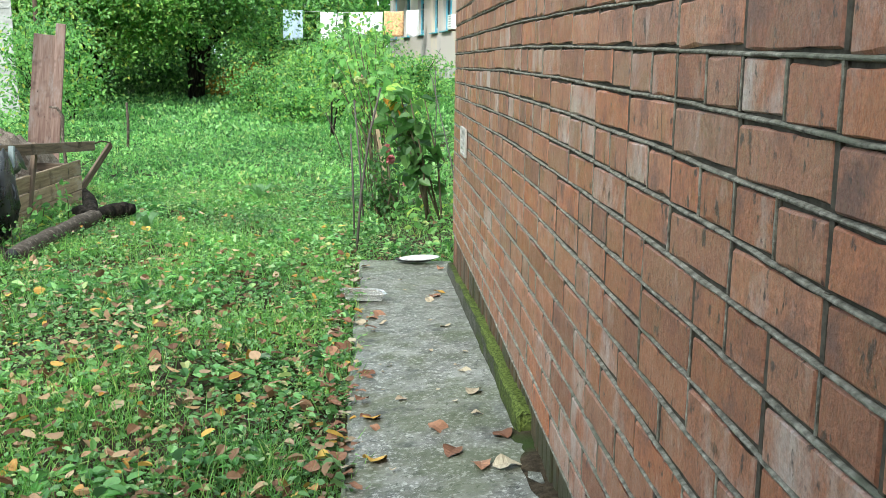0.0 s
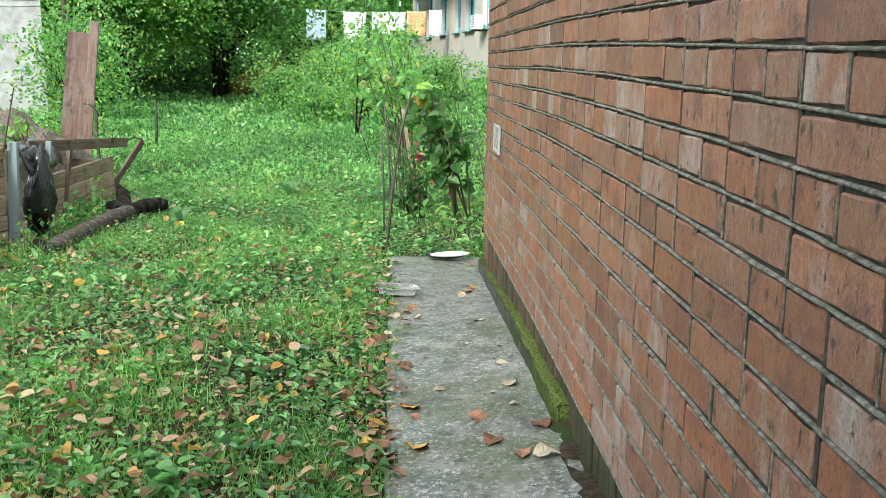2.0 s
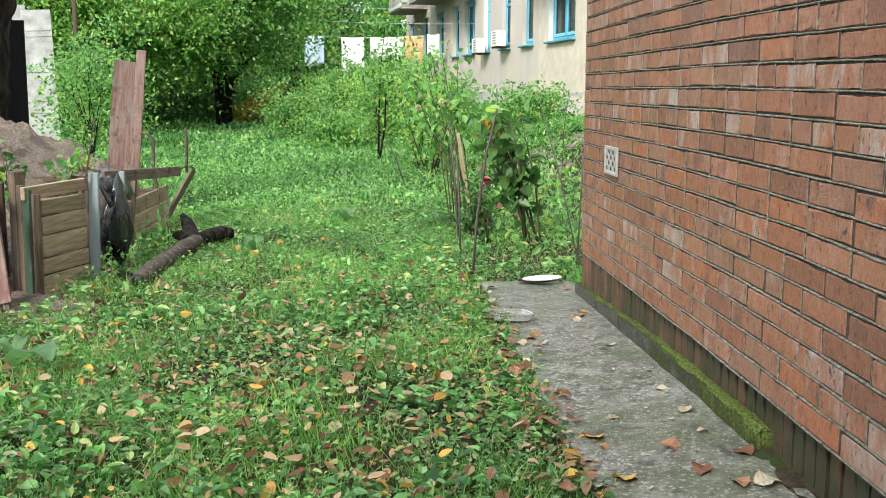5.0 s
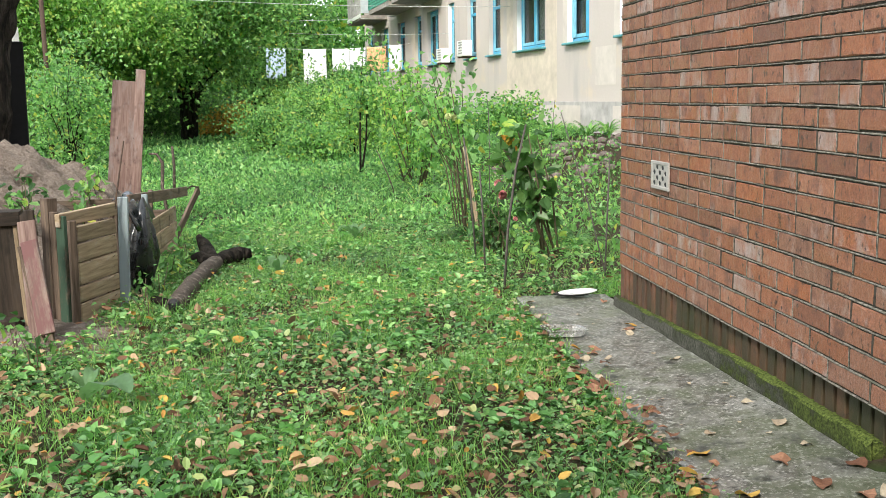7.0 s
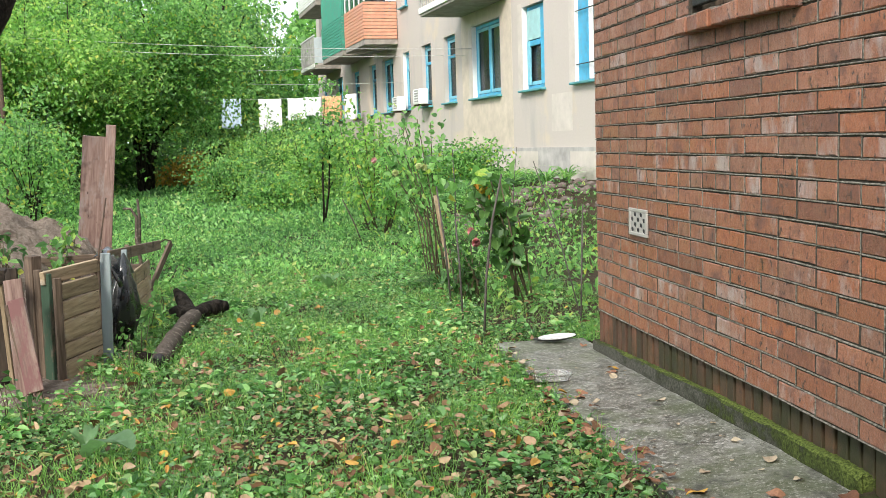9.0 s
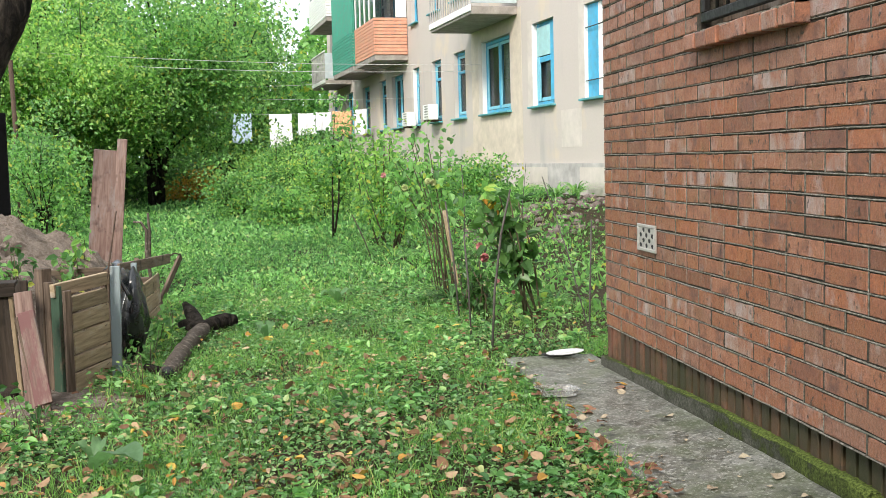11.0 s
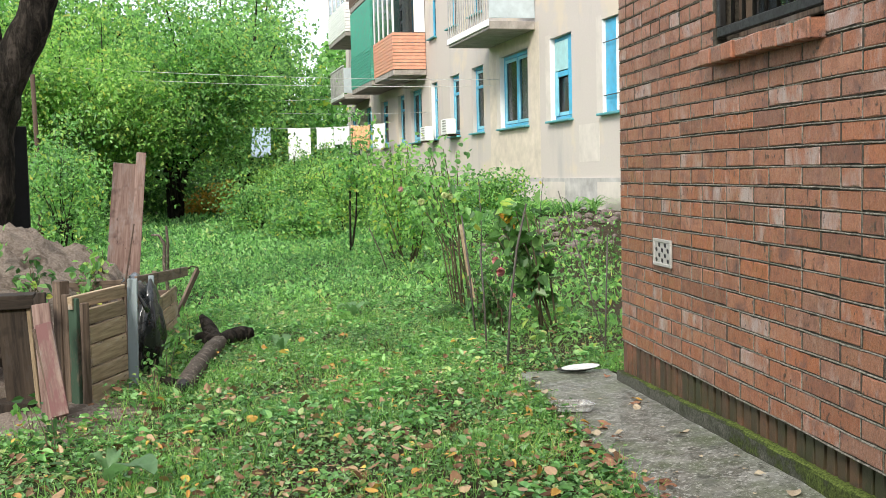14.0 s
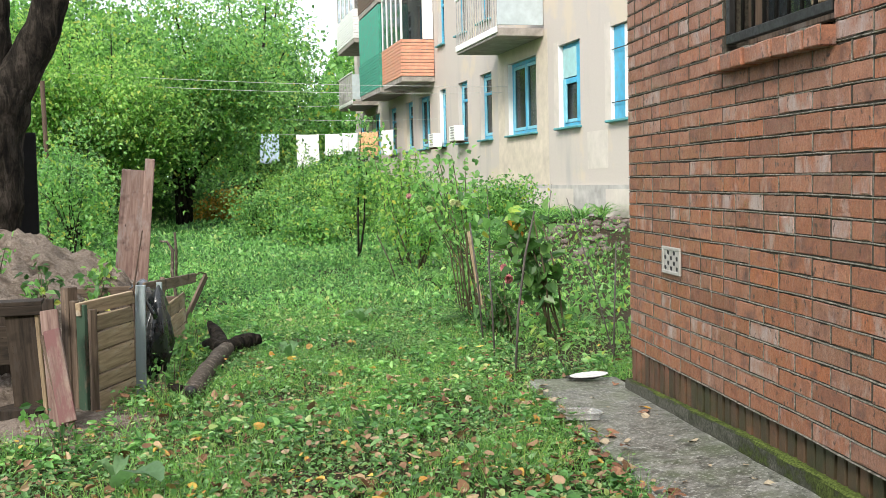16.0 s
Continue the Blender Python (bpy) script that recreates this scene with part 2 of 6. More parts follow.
def mortar():
    k = Mat("mortar", 0.92, spec=0.15)
    n = k.noise(60, 6, 0.7)
    b = k.noise(4, 3)
    c = k.ramp(n, [(0.34, (0.06, 0.056, 0.045)), (0.5, (0.17, 0.16, 0.13)), (0.66, (0.31, 0.295, 0.25))])
    c = k.mix(k.mask(b, 0.54, 0.70), c, (0.11, 0.115, 0.085))
    k.color(c).bump(n, 0.9, 0.006)
    return k.m


M_MORTAR = mortar()
# mortar with the shade of the brick joints put into its colour
M_JOINTSHADE = plain("joint_shade_mortar", (0.060, 0.053, 0.042), 0.95, vary=0.5, scale=60, bump=0.6, spec=0.1)


def wet_concrete():
    k = Mat("wet_concrete", 0.5, spec=0.5)
    grit = k.noise(52, 5, 0.8)
    mid = k.noise(9, 6, 0.75)
    big = k.noise(2.4, 5, 0.65)
    vor = k.node("ShaderNodeTexVoronoi", Scale=44.0)
    k.link(k.co, vor.inputs["Vector"])
    c = k.ramp(mid, [(0.36, (0.055, 0.055, 0.042)), (0.5, (0.125, 0.123, 0.102)), (0.64, (0.26, 0.255, 0.225))])
    pale = k.noise(1.7, 4, 0.6)
    c = k.mix(k.mask(pale, 0.54, 0.66), c, (0.27, 0.265, 0.24))
    c = k.mix(k.mask(grit, 0.54, 0.60), c, (0.42, 0.415, 0.38))
    c = k.mix(k.mask(k.noise(34, 4, 0.75), 0.57, 0.62), c, (0.035, 0.036, 0.028))
    peb = k.ramp(vor.outputs["Distance"], [(0.12, (1, 1, 1)), (0.3, (0, 0, 0))])
    some = k.node("ShaderNodeMath")
    some.operation = "MULTIPLY"
    k.link(peb, some.inputs[0])
    k.link(k.mask(k.noise(16, 3), 0.42, 0.52), some.inputs[1])
    c = k.mix(some.outputs[0], c, (0.48, 0.47, 0.43))
    c = k.mix(k.mask(big, 0.46, 0.58), c, k.mix(0.5, c, (0.085, 0.105, 0.04)))
    dark = k.noise(4.5, 4, 0.7)
    c = k.mix(k.mask(dark, 0.57, 0.66), c, (0.045, 0.047, 0.035))
    k.color(c)
    k.roughness(big, 0.3, 0.65)
    k.bump(grit, 0.5, 0.005).bump(mid, 0.5, 0.01)
    return k.m


M_SLAB = wet_concrete()


def mossy():
    k = Mat("mossy_concrete", 0.95, spec=0.1)
    a = k.noise(7, 5, 0.7)
    f = k.noise(90, 4, 0.7)
    moss = k.ramp(f, [(0.35, (0.028, 0.042, 0.010)), (0.65, (0.15, 0.19, 0.045))])
    sep = k.node("ShaderNodeSeparateXYZ")
    k.link(k.node("ShaderNodeNewGeometry").outputs["Normal"], sep.inputs[0])
    add = k.node("ShaderNodeMath")
    add.operation = "MULTIPLY_ADD"
    add.inputs[1].default_value = 0.34
    k.link(sep.outputs["Z"], add.inputs[0])
    k.link(a, add.inputs[2])
    along = k.node("ShaderNodeSeparateXYZ")
    k.link(k.co, along.inputs[0])
    more = k.node("ShaderNodeMath")
    more.operation = "MULTIPLY_ADD"
    more.inputs[1].default_value = -0.13
    k.link(along.outputs["Y"], more.inputs[0])
    k.link(add.outputs[0], more.inputs[2])
    c = k.mix(k.mask(more.outputs[0], 0.72, 1.0), k.mix(k.mask(more.outputs[0], 0.60, 0.82), k.ramp(f, [(0.35, (0.045, 0.045, 0.036)), (0.65, (0.12, 0.118, 0.095))]), (0.022, 0.027, 0.013)), moss)
    k.color(c).bump(f, 0.9, 0.008).bump(a, 0.6, 0.01)
    return k.m


M_MOSS = mossy()


def earth():
    k = Mat("earth", 0.95, spec=0.1)
    f = k.noise(40, 6, 0.7)
    a = k.noise(2.5, 5, 0.6)
    c = k.ramp(f, [(0.35, (0.022, 0.017, 0.011)), (0.65, (0.085, 0.064, 0.042))])
    c = k.mix(k.mask(a, 0.5, 0.62), c, (0.04, 0.06, 0.018))
    k.color(c).bump(f, 0.9, 0.02)
    return k.m


M_EARTH = earth()


def sand():
    k = Mat("sandy_soil", 0.97, spec=0.1)
    f = k.noise(60, 6, 0.75)
    a = k.noise(6, 5, 0.6)
    c = k.ramp(f, [(0.35, (0.155, 0.12, 0.094)), (0.65, (0.34, 0.28, 0.23))])
    c = k.mix(k.mask(a, 0.52, 0.62), c, (0.13, 0.10, 0.077))
    k.color(c).bump(a, 0.9, 0.05).bump(k.noise(22, 5, 0.7), 0.9, 0.03).bump(f, 0.9, 0.012)
    return k.m


M_SAND = sand()


def render_wall():
    k = Mat("old_render", 0.9, spec=0.2)
    f = k.noise(30, 5, 0.7)
    a = k.noise(0.55, 4, 0.6)
    st = k.noise(1.3, 5, 0.65, (1, 1, 0.18))
    c = k.mix(f, (0.46, 0.405, 0.365), (0.57, 0.515, 0.475))
    c = k.mix(k.mask(a, 0.54, 0.60), c, (0.57, 0.49, 0.40))
    c = k.mix(k.mask(st, 0.54, 0.72), c, (0.43, 0.395, 0.375))
    k.color(c).bump(f, 0.4, 0.01)
    return k.m


M_RENDER = render_wall()
M_PATCH_A = plain("cream_patch", (0.56, 0.505, 0.455), 0.9, vary=0.12, scale=3)
M_PATCH_B = plain("ochre_patch", (0.56, 0.485, 0.40), 0.9, vary=0.15, scale=3)
M_PLINTH = plain("grey_plinth", (0.42, 0.40, 0.38), 0.9, vary=0.25, scale=3)
M_BLUE = plain("blue_paint", (0.07, 0.36, 0.56), 0.5, vary=0.2, scale=6)
M_SASH = plain("light_blue_sash", (0.20, 0.50, 0.62), 0.5, vary=0.15, scale=6)
M_PALETEAL = plain("pale_teal_board", (0.33, 0.55, 0.56), 0.6, vary=0.15, scale=5)
M_TEAL = plain("teal_sill_paint", (0.09, 0.30, 0.33), 0.55, vary=0.25, scale=6)
M_WHITE = plain("white_paint", (0.78, 0.78, 0.76), 0.5, vary=0.06, scale=5)
M_ORANGE = plain("orange_siding", (0.62, 0.30, 0.20), 0.55, vary=0.15, scale=6)
M_GREENNET = plain("green_board", (0.06, 0.30, 0.21), 0.7, vary=0.25, scale=8)
M_BROWN = plain("brown_board", (0.12, 0.075, 0.05), 0.7, vary=0.3, scale=8)
# near-black colour standing for shade inside rooms, holes and hollows
M_INSIDESHADE = plain("interior_shade", (0.02, 0.02, 0.022), 0.8, vary=0.3, scale=4)
M_CURTAIN = plain("net_curtain", (0.62, 0.62, 0.60), 0.9, vary=0.2, scale=20)
M_IRON = plain("black_iron", (0.018, 0.017, 0.016), 0.55, 0.3, 0.4, 30)
M_RUST = plain("rusty_iron", (0.07, 0.045, 0.03), 0.8, 0.2, 0.5, 40)
M_VENT = plain("painted_tin_vent", (0.34, 0.325, 0.295), 0.6, vary=0.2, scale=30)
M_PALESHEET = plain("pale_blue_sheet", (0.44, 0.50, 0.52), 0.6, vary=0.12, scale=5)
M_SLATE = plain("grey_balcony_slab", (0.30, 0.27, 0.24), 0.9, vary=0.3, scale=4)
M_CLOTHA = plain("white_cloth", (0.80, 0.81, 0.83), 0.9, vary=0.05, scale=6)
M_CLOTHB = plain("pale_blue_cloth", (0.52, 0.64, 0.80), 0.9, vary=0.12, scale=12)
M_CLOTHC = plain("orange_print_cloth", (0.78, 0.42, 0.22), 0.9, vary=0.45, scale=14)
M_ROPE = plain("grey_line", (0.55, 0.55, 0.53), 0.7)
M_FENCE = plain("grey_fence_sheet", (0.36, 0.36, 0.345), 0.75, vary=0.3, scale=5)
M_TAR = plain("tarred_felt", (0.012, 0.011, 0.010), 0.9, vary=0.5, scale=5, bump=0.4)
M_BAG = plain("black_plastic", (0.012, 0.014, 0.014), 0.28, vary=0.4, scale=8, bump=0.5, spec=0.6)
M_PLATE = plain("enamel_plate", (0.58, 0.58, 0.56), 0.3, vary=0.1, scale=20)


def dark_bark():
    k = Mat("dark_bark", 0.92, spec=0.15)
    ridge, f = k.noise(1.0, 5, 0.7, (16, 16, 4), 0.8), k.noise(60, 5, 0.7)
    c = k.ramp(ridge, [(0.38, (0.006, 0.005, 0.004)), (0.5, (0.020, 0.016, 0.012)), (0.64, (0.055, 0.045, 0.036))])
    c = k.mix(0.4, c, k.ramp(f, [(0.35, (0.3, 0.3, 0.3)), (0.65, (0.68, 0.67, 0.66))]), "OVERLAY")
    k.color(c).bump(ridge, 1.0, 0.05).bump(f, 0.7, 0.01)
    return k.m


M_BARK = dark_bark()


def log_bark():
    k = Mat("peeling_log_bark", 0.9, spec=0.2)
    a, f = k.noise(26, 5, 0.7), k.noise(70, 5, 0.7)
    c = k.ramp(f, [(0.35, (0.035, 0.028, 0.022)), (0.65, (0.12, 0.095, 0.075))])
    c = k.mix(k.mask(a, 0.54, 0.64), c, (0.20, 0.165, 0.135))
    k.color(c).bump(f, 0.6, 0.006).bump(a, 0.5, 0.006)
    return k.m


M_LOG = log_bark()
M_STEM = plain("green_brown_stem", (0.09, 0.075, 0.04), 0.8, vary=0.4, scale=40)
M_STONE = plain("rubble_stone", (0.17, 0.135, 0.12), 0.9, vary=0.4, scale=14, bump=0.5)
M_PINK = plain("rose_petal", (0.58, 0.22, 0.23), 0.6, vary=0.25, scale=40)
M_PALEPINK = plain("pale_rose_petal", (0.72, 0.40, 0.38), 0.6, vary=0.2, scale=40)
M_HYDR = plain("pale_green_floret", (0.48, 0.54, 0.24), 0.7, vary=0.25, scale=60)
M_TANWOOD = wood("tan_wood", (0.20, 0.145, 0.09), (0.45, 0.345, 0.225))
M_OLDWOOD = wood("weathered_brown_wood", (0.06, 0.042, 0.030), (0.20, 0.145, 0.105))
M_REDWOOD = wood("faded_red_brown_board", (0.135, 0.080, 0.066), (0.31, 0.215, 0.18))
M_PINKWOOD = wood("flaking_pink_board", (0.10, 0.06, 0.05), (0.24, 0.17, 0.14), paint=((0.16, 0.078, 0.074), 0.45))
M_GREENWOOD = wood("flaking_green_board", (0.07, 0.055, 0.04), (0.18, 0.14, 0.10), paint=((0.042, 0.075, 0.048), 0.50))
M_GREYPOST = wood("grey_blue_painted_post", (0.14, 0.14, 0.13), (0.30, 0.30, 0.29), paint=((0.27, 0.32, 0.33), 0.52))


# dark old wood, also the colour of the shade inside the open box
M_DARKWOOD_SHADE = wood("dark_old_wood_and_shade", (0.015, 0.011, 0.008), (0.058, 0.042, 0.030))


def glass():
    k = Mat("window_glass", 0.05, spec=0.6)
    k.color((0.03, 0.04, 0.045))
    tr = k.node("ShaderNodeBsdfTransparent")
    mx = k.node("ShaderNodeMixShader")
    mx.inputs[0].default_value = 0.6
    k.link(k.b.outputs[0], mx.inputs[1])
    k.link(tr.outputs[0], mx.inputs[2])
    k.link(mx.outputs[0], k.t.nodes["Material Output"].inputs["Surface"])
    return k.m


M_GLASS = glass()

G_LAWN = [(0.0, (0.050, 0.115, 0.034)), (0.3, (0.115, 0.250, 0.085)), (0.65, (0.19, 0.375, 0.135)), (0.88, (0.32, 0.50, 0.23)), (0.94, (0.44, 0.48, 0.21)), (1.0, (0.42, 0.31, 0.17))]
G_GRASS = [(0.0, (0.070, 0.17, 0.040)), (0.5, (0.18, 0.40, 0.095)), (0.9, (0.33, 0.56, 0.17)), (1.0, (0.52, 0.52, 0.20))]
G_TREE = [(0.0, (0.062, 0.150, 0.048)), (0.4, (0.160, 0.35, 0.105)), (0.85, (0.30, 0.53, 0.18)), (0.97, (0.36, 0.47, 0.10)), (1.0, (0.52, 0.46, 0.10))]
G_LIME = [(0.0, (0.095, 0.21, 0.055)), (0.45, (0.23, 0.44, 0.115)), (0.9, (0.42, 0.60, 0.19)), (1.0, (0.55, 0.55, 0.13))]
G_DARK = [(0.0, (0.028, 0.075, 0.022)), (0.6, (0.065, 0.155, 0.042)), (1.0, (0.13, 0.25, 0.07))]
G_FALL = [(0.0, (0.10, 0.05, 0.03)), (0.28, (0.22, 0.12, 0.072)), (0.55, (0.34, 0.22, 0.14)), (0.80, (0.47, 0.35, 0.24)), (0.91, (0.47, 0.24, 0.065)), (1.0, (0.60, 0.43, 0.11))]
M_LAWN = leafy("ground_cover_leaf", G_LAWN)
M_GRASS = leafy("grass_blade", G_GRASS)
M_MEADOW = leafy("meadow_leaf", [(0.0, (0.035, 0.10, 0.030)), (0.35, (0.115, 0.28, 0.088)), (0.7, (0.21, 0.45, 0.145)), (0.93, (0.37, 0.62, 0.24)), (1.0, (0.50, 0.55, 0.22))])
M_LEAF = leafy("bush_leaf", G_TREE, 0.42, 0.5)
M_LIME = leafy("lime_leaf", G_LIME, 0.42, 0.52)
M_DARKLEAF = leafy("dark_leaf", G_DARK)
M_FALL = leafy("fallen_leaf", G_FALL, 0.75, 0.12, 0.2)
M_AUTUMN = leafy("yellow_leaf", [(0, (0.20, 0.17, 0.03)), (0.6, (0.42, 0.28, 0.04)), (1, (0.5, 0.2, 0.05))])

# ---- ground ----
def ground_z(x, y):
    """Height of the ground: flat lawn, a bank rising to the flats, a little unevenness."""
    x, y = np.asarray(x, float), np.asarray(y, float)
    z = -0.035 + 0.02 * np.sin(x * 1.7 + 0.6) * np.sin(y * 1.1) + 0.012 * np.sin(x * 4.1) * np.sin(y * 3.7 + 1)
    bank = np.clip((x - 0.4 + 0.06 * (y - 6)) / 2.4, 0, 1) * np.clip((y - 4.5) / 4.5, 0, 1)
    near = np.clip((x + 1.0) / 0.5, 0, 1) * np.clip((1.2 - y) / 0.8, 0, 1)
    z = z * (1 - near) + near * -0.045
    return z + 0.52 * bank * bank * (3 - 2 * bank)


def build_ground():
    fx = np.unique(np.concatenate([[-400, -160, -70, -35, -20], np.arange(-12, 8.01, 0.25), [10, 15, 25, 50, 120, 400]]))
    fy = np.unique(np.concatenate([[-400, -120, -40, -16, -10], np.arange(-8, 30.01, 0.25), [32, 35, 40, 50, 70, 120, 400]]))
    X, Y = np.meshgrid(fx, fy)
    Z = ground_z(X, Y)
    v = np.stack([X, Y, Z], -1).reshape(-1, 3)
    w = len(fx)
    f = [(j * w + i, j * w + i + 1, (j + 1) * w + i + 1, (j + 1) * w + i) for j in range(len(fy) - 1) for i in range(w - 1)]
    g = arrays("ground", v, f, M_EARTH, smooth=True)
    tagged(g, "dark garden earth under grass and fallen leaves", "ground", kind="structure")


build_ground()

# slab path
def build_path():
    ys = np.arange(-9.0, 0.381, 0.06)
    vs, fs = [], []
    for i, y in enumerate(ys):
        l = -0.505 + 0.018 * noise.noise(Vector((0, y * 3, 0))) + 0.010 * noise.noise(Vector((3, y * 11, 0)))
        for x, z in ((l + 0.004, -0.09), (l, -0.008), (l + 0.012, 0.0), (-0.38, 0.0), (-0.25, 0.0), (-0.12, 0.0), (0.02, 0.0), (0.02, -0.09)):
            dz = (-0.008 - 0.026 * max(-2.05, min(0.0, y))) * max(0.0, (x + 0.5) / 0.5) + 0.006 * noise.noise(Vector((x * 3, y * 2.2, 5))) + 0.003 * noise.noise(Vector((x * 14, y * 14, 2))) if z > -0.05 else 0
            vs.append((x, y + 0.02 * noise.noise(Vector((x * 4, 0, 8))) * (i == len(ys) - 1), z + dz))
    for i in range(len(ys) - 1):
        for k in range(7):
            a = i * 8 + k
            fs.append((a, a + 8, a + 9, a + 1))
    fs.append(tuple((len(ys) - 1) * 8 + k for k in range(7, -1, -1)))
    ob = arrays("path", vs, fs, M_SLAB, smooth=False)
    tagged(ob, "damp grey concrete slab path beside the brick wall", "path", kind="structure")


build_path()

# ---- brick building ----
COURSE, JOINT, ROW0 = 0.0722, 0.0095, 0.223
WIN_Y0, WIN_Y1, WIN_Z0, WIN_Z1 = -2.22, -1.315, 1.655, 2.95
WALL_S = -8.2
ROWS = 42
WALL_TOP = ROW0 + ROWS * COURSE


def sag(y):
    """The courses dip a little towards the south end."""
    return -0.0125 * (max(0.0, min(2.6, -2.0 - y)) / 1.16) ** 1.65



def brick_mesh(name, length, height, deep, mat, seed, rough=0.0012):
    """One brick, its face towards -x, with chipped, rounded edges. Origin in the middle of its face."""
    r = random.Random(seed)
    n = max(2, round(length / 0.036))
    h, l = height / 2, length / 2
    vs, fs = [], []

    def ring(x, inset, jit):
        row = []
        for i in range(n + 1):
            row.append((-l + inset + (length - 2 * inset) * i / n, -h + inset))
        row.append((l - inset, 0.0))
        for i in range(n + 1):
            row.append((l - inset - (length - 2 * inset) * i / n, h - inset))
        row.append((-l + inset, 0.0))
        out = []
        for y, z in row:
            chip = jit * (3.5 if r.random() < 0.09 else 1.0)
            y -= math.copysign(abs(r.gauss(0, chip)), y) if abs(abs(y) - l + inset) < 1e-6 else 0
            z -= math.copysign(abs(r.gauss(0, chip)), z) if z else 0
            vs.append((x, y, z))
            out.append(len(vs) - 1)
        return out

    back = ring(deep, 0.0, 0.0)
    edge = ring(0.0035, 0.0, rough)
    face = ring(0.0, 0.0026, rough)
    k = len(face)
    for a, b in ((back, edge), (edge, face)):
        for i in range(k):
            j = (i + 1) % k
            fs.append((a[i], a[j], b[j], b[i]))
    fs.append(tuple(face))
    me = bpy.data.meshes.new(name)
    me.from_pydata(vs, [], fs)
    me.update()
    me.materials.append(mat)
    return me


def brick_rows():
    """(y middle, z middle, length) of the bricks of the long wall, course by course from the base."""
    r = random.Random(11)
    out = []
    for k in range(ROWS):
        z = ROW0 + k * COURSE + COURSE / 2
        y, first = 0.0, True
        header_row = k in (10, 22, 34)
        while y > WALL_S:
            if (header_row and y < -0.2) or (k == 7 and -0.8 > y > -1.5):
                l = 0.12
            elif first and k % 2:
                l = 0.12
            elif r.random() < (0.5 if y < -3.2 and k in (8, 12) else 0.07):
                l = 0.12
            else:
                l = 0.25
            first = False
            pieces = [l] if (l == 0.25 or header_row or k == 7 or (k % 2 and y == 0)) else [0.12, 0.12]
            for p in pieces:
                a, b = y, y - p
                # the window's opening
                if z > WIN_Z0 and z < WIN_Z1 and b < WIN_Y1 and a > WIN_Y0:
                    if a > WIN_Y1 + 0.03:
                        out.append(((a + WIN_Y1) / 2, z, a - WIN_Y1))
                    if b < WIN_Y0 - 0.03:
                        out.append(((b + WIN_Y0) / 2, z, WIN_Y0 - b))
                else:
                    out.append(((a + b) / 2, z, p))
                y = b - 0.010
    return out


def build_brick_house():
    house = root("brick_building", pose(0, 0, 0), "single-storey red brick outbuilding with grey mortar joints", "building", kind="structure")
    # mortar core with the window's opening cut through
    bm = bmesh.new()
    d, f, lo = 0.40, 0.0042, ROW0 - 0.006
    box(bm, f, d, WIN_Y1, -0.004, lo, WALL_TOP)
    box(bm, f, d, -2.8, WIN_Y0, lo, WALL_TOP)
    box(bm, f, d, -3.5, -2.8, lo - 0.012, WALL_TOP)
    box(bm, f, d, WALL_S, -3.5, lo - 0.034, WALL_TOP)
    box(bm, f, d, WIN_Y0, WIN_Y1, lo, WIN_Z0)
    box(bm, 0.055, d, WALL_S, -0.004, -0.05, lo - 0.034)
    box(bm, f, d, WIN_Y0, WIN_Y1, WIN_Z1, WALL_TOP)
    wall = part("wall", bm, M_JOINTSHADE, house, "mortar core of the brick wall, darkened for the shade in its joints")
    # raised bed joints
    vs, fs = [], []
    for k in range(ROWS + 1):
        z0 = ROW0 + k * COURSE
        prof = [(0.0090, -0.0034), (0.0015, -0.0029), (-0.0014, -0.0018), (-0.0022, 0.0002), (-0.0012, 0.0018), (0.0025, 0.0030), (0.0090, 0.0034)]
        ys = np.arange(0, WALL_S, -0.05)
        start = None
        for y in ys:
            cut = WIN_Z0 - 0.02 < z0 < WIN_Z1 + 0.02 and WIN_Y0 - 0.02 < y < WIN_Y1 + 0.02
            if cut:
                start = None
                continue
            o = len(vs)
            wob = sag(y) + 0.0042 * noise.noise(Vector((k * 3.7, y * 2.3, 0))) + 0.0016 * noise.noise(Vector((k * 5.1, y * 16, 3)))
            dep = 0.0018 * noise.noise(Vector((k * 2.2, y * 9, 7)))
            for px, pz in prof:
                vs.append((px + dep + 0.0008 * noise.noise(Vector((y * 30, k, pz * 900))), y, z0 + pz + wob))
            if start is not None:
                for i in range(6):
                    fs.append((start + i, start + i + 1, o + i + 1, o + i))
            start = o
    arrays("bed_joints", vs, fs, M_MORTAR, wall)
    rows = brick_rows()
    # upright joints: mortar coloured dark for joint shade, nearly flush, with paler smears on most
    vs, fs = [], []
    smear_v, smear_f = [], []

    def strip(sv, sf, yc, zc, w, out, jit):
        for q in range(5):
            o = len(sv)
            zq = zc + (q - 2) * 0.0165
            for px, py in ((0.0060, -w), (out, -w * 0.8), (out - 0.0004, w * 0.7), (0.0060, w)):
                sv.append((px + rj.uniform(-jit, jit), yc + py + rj.uniform(-jit, jit), zq))
            if q:
                sf.extend([(o - 4 + i, o + i, o + i + 1, o - 3 + i) for i in range(3)])

    rj = random.Random(6)
    for y, z, l in rows:
        yc = y - l / 2 - 0.005
        if z > WIN_Z0 and z < WIN_Z1 and WIN_Y0 - 0.02 < yc < WIN_Y1 + 0.02:
            continue
        zc = z + sag(y) + 0.0042 * noise.noise(Vector(((z - ROW0) / COURSE * 3.7, y * 2.3, 0)))
        strip(vs, fs, yc, zc, 0.0062, rj.uniform(0.0002, 0.0016), 0.0004)
        if rj.random() < 0.7:
            strip(smear_v, smear_f, yc + rj.uniform(-0.0022, 0.0010), zc, rj.uniform(0.0014, 0.0030), rj.uniform(-0.0012, 0.0002), 0.0007)
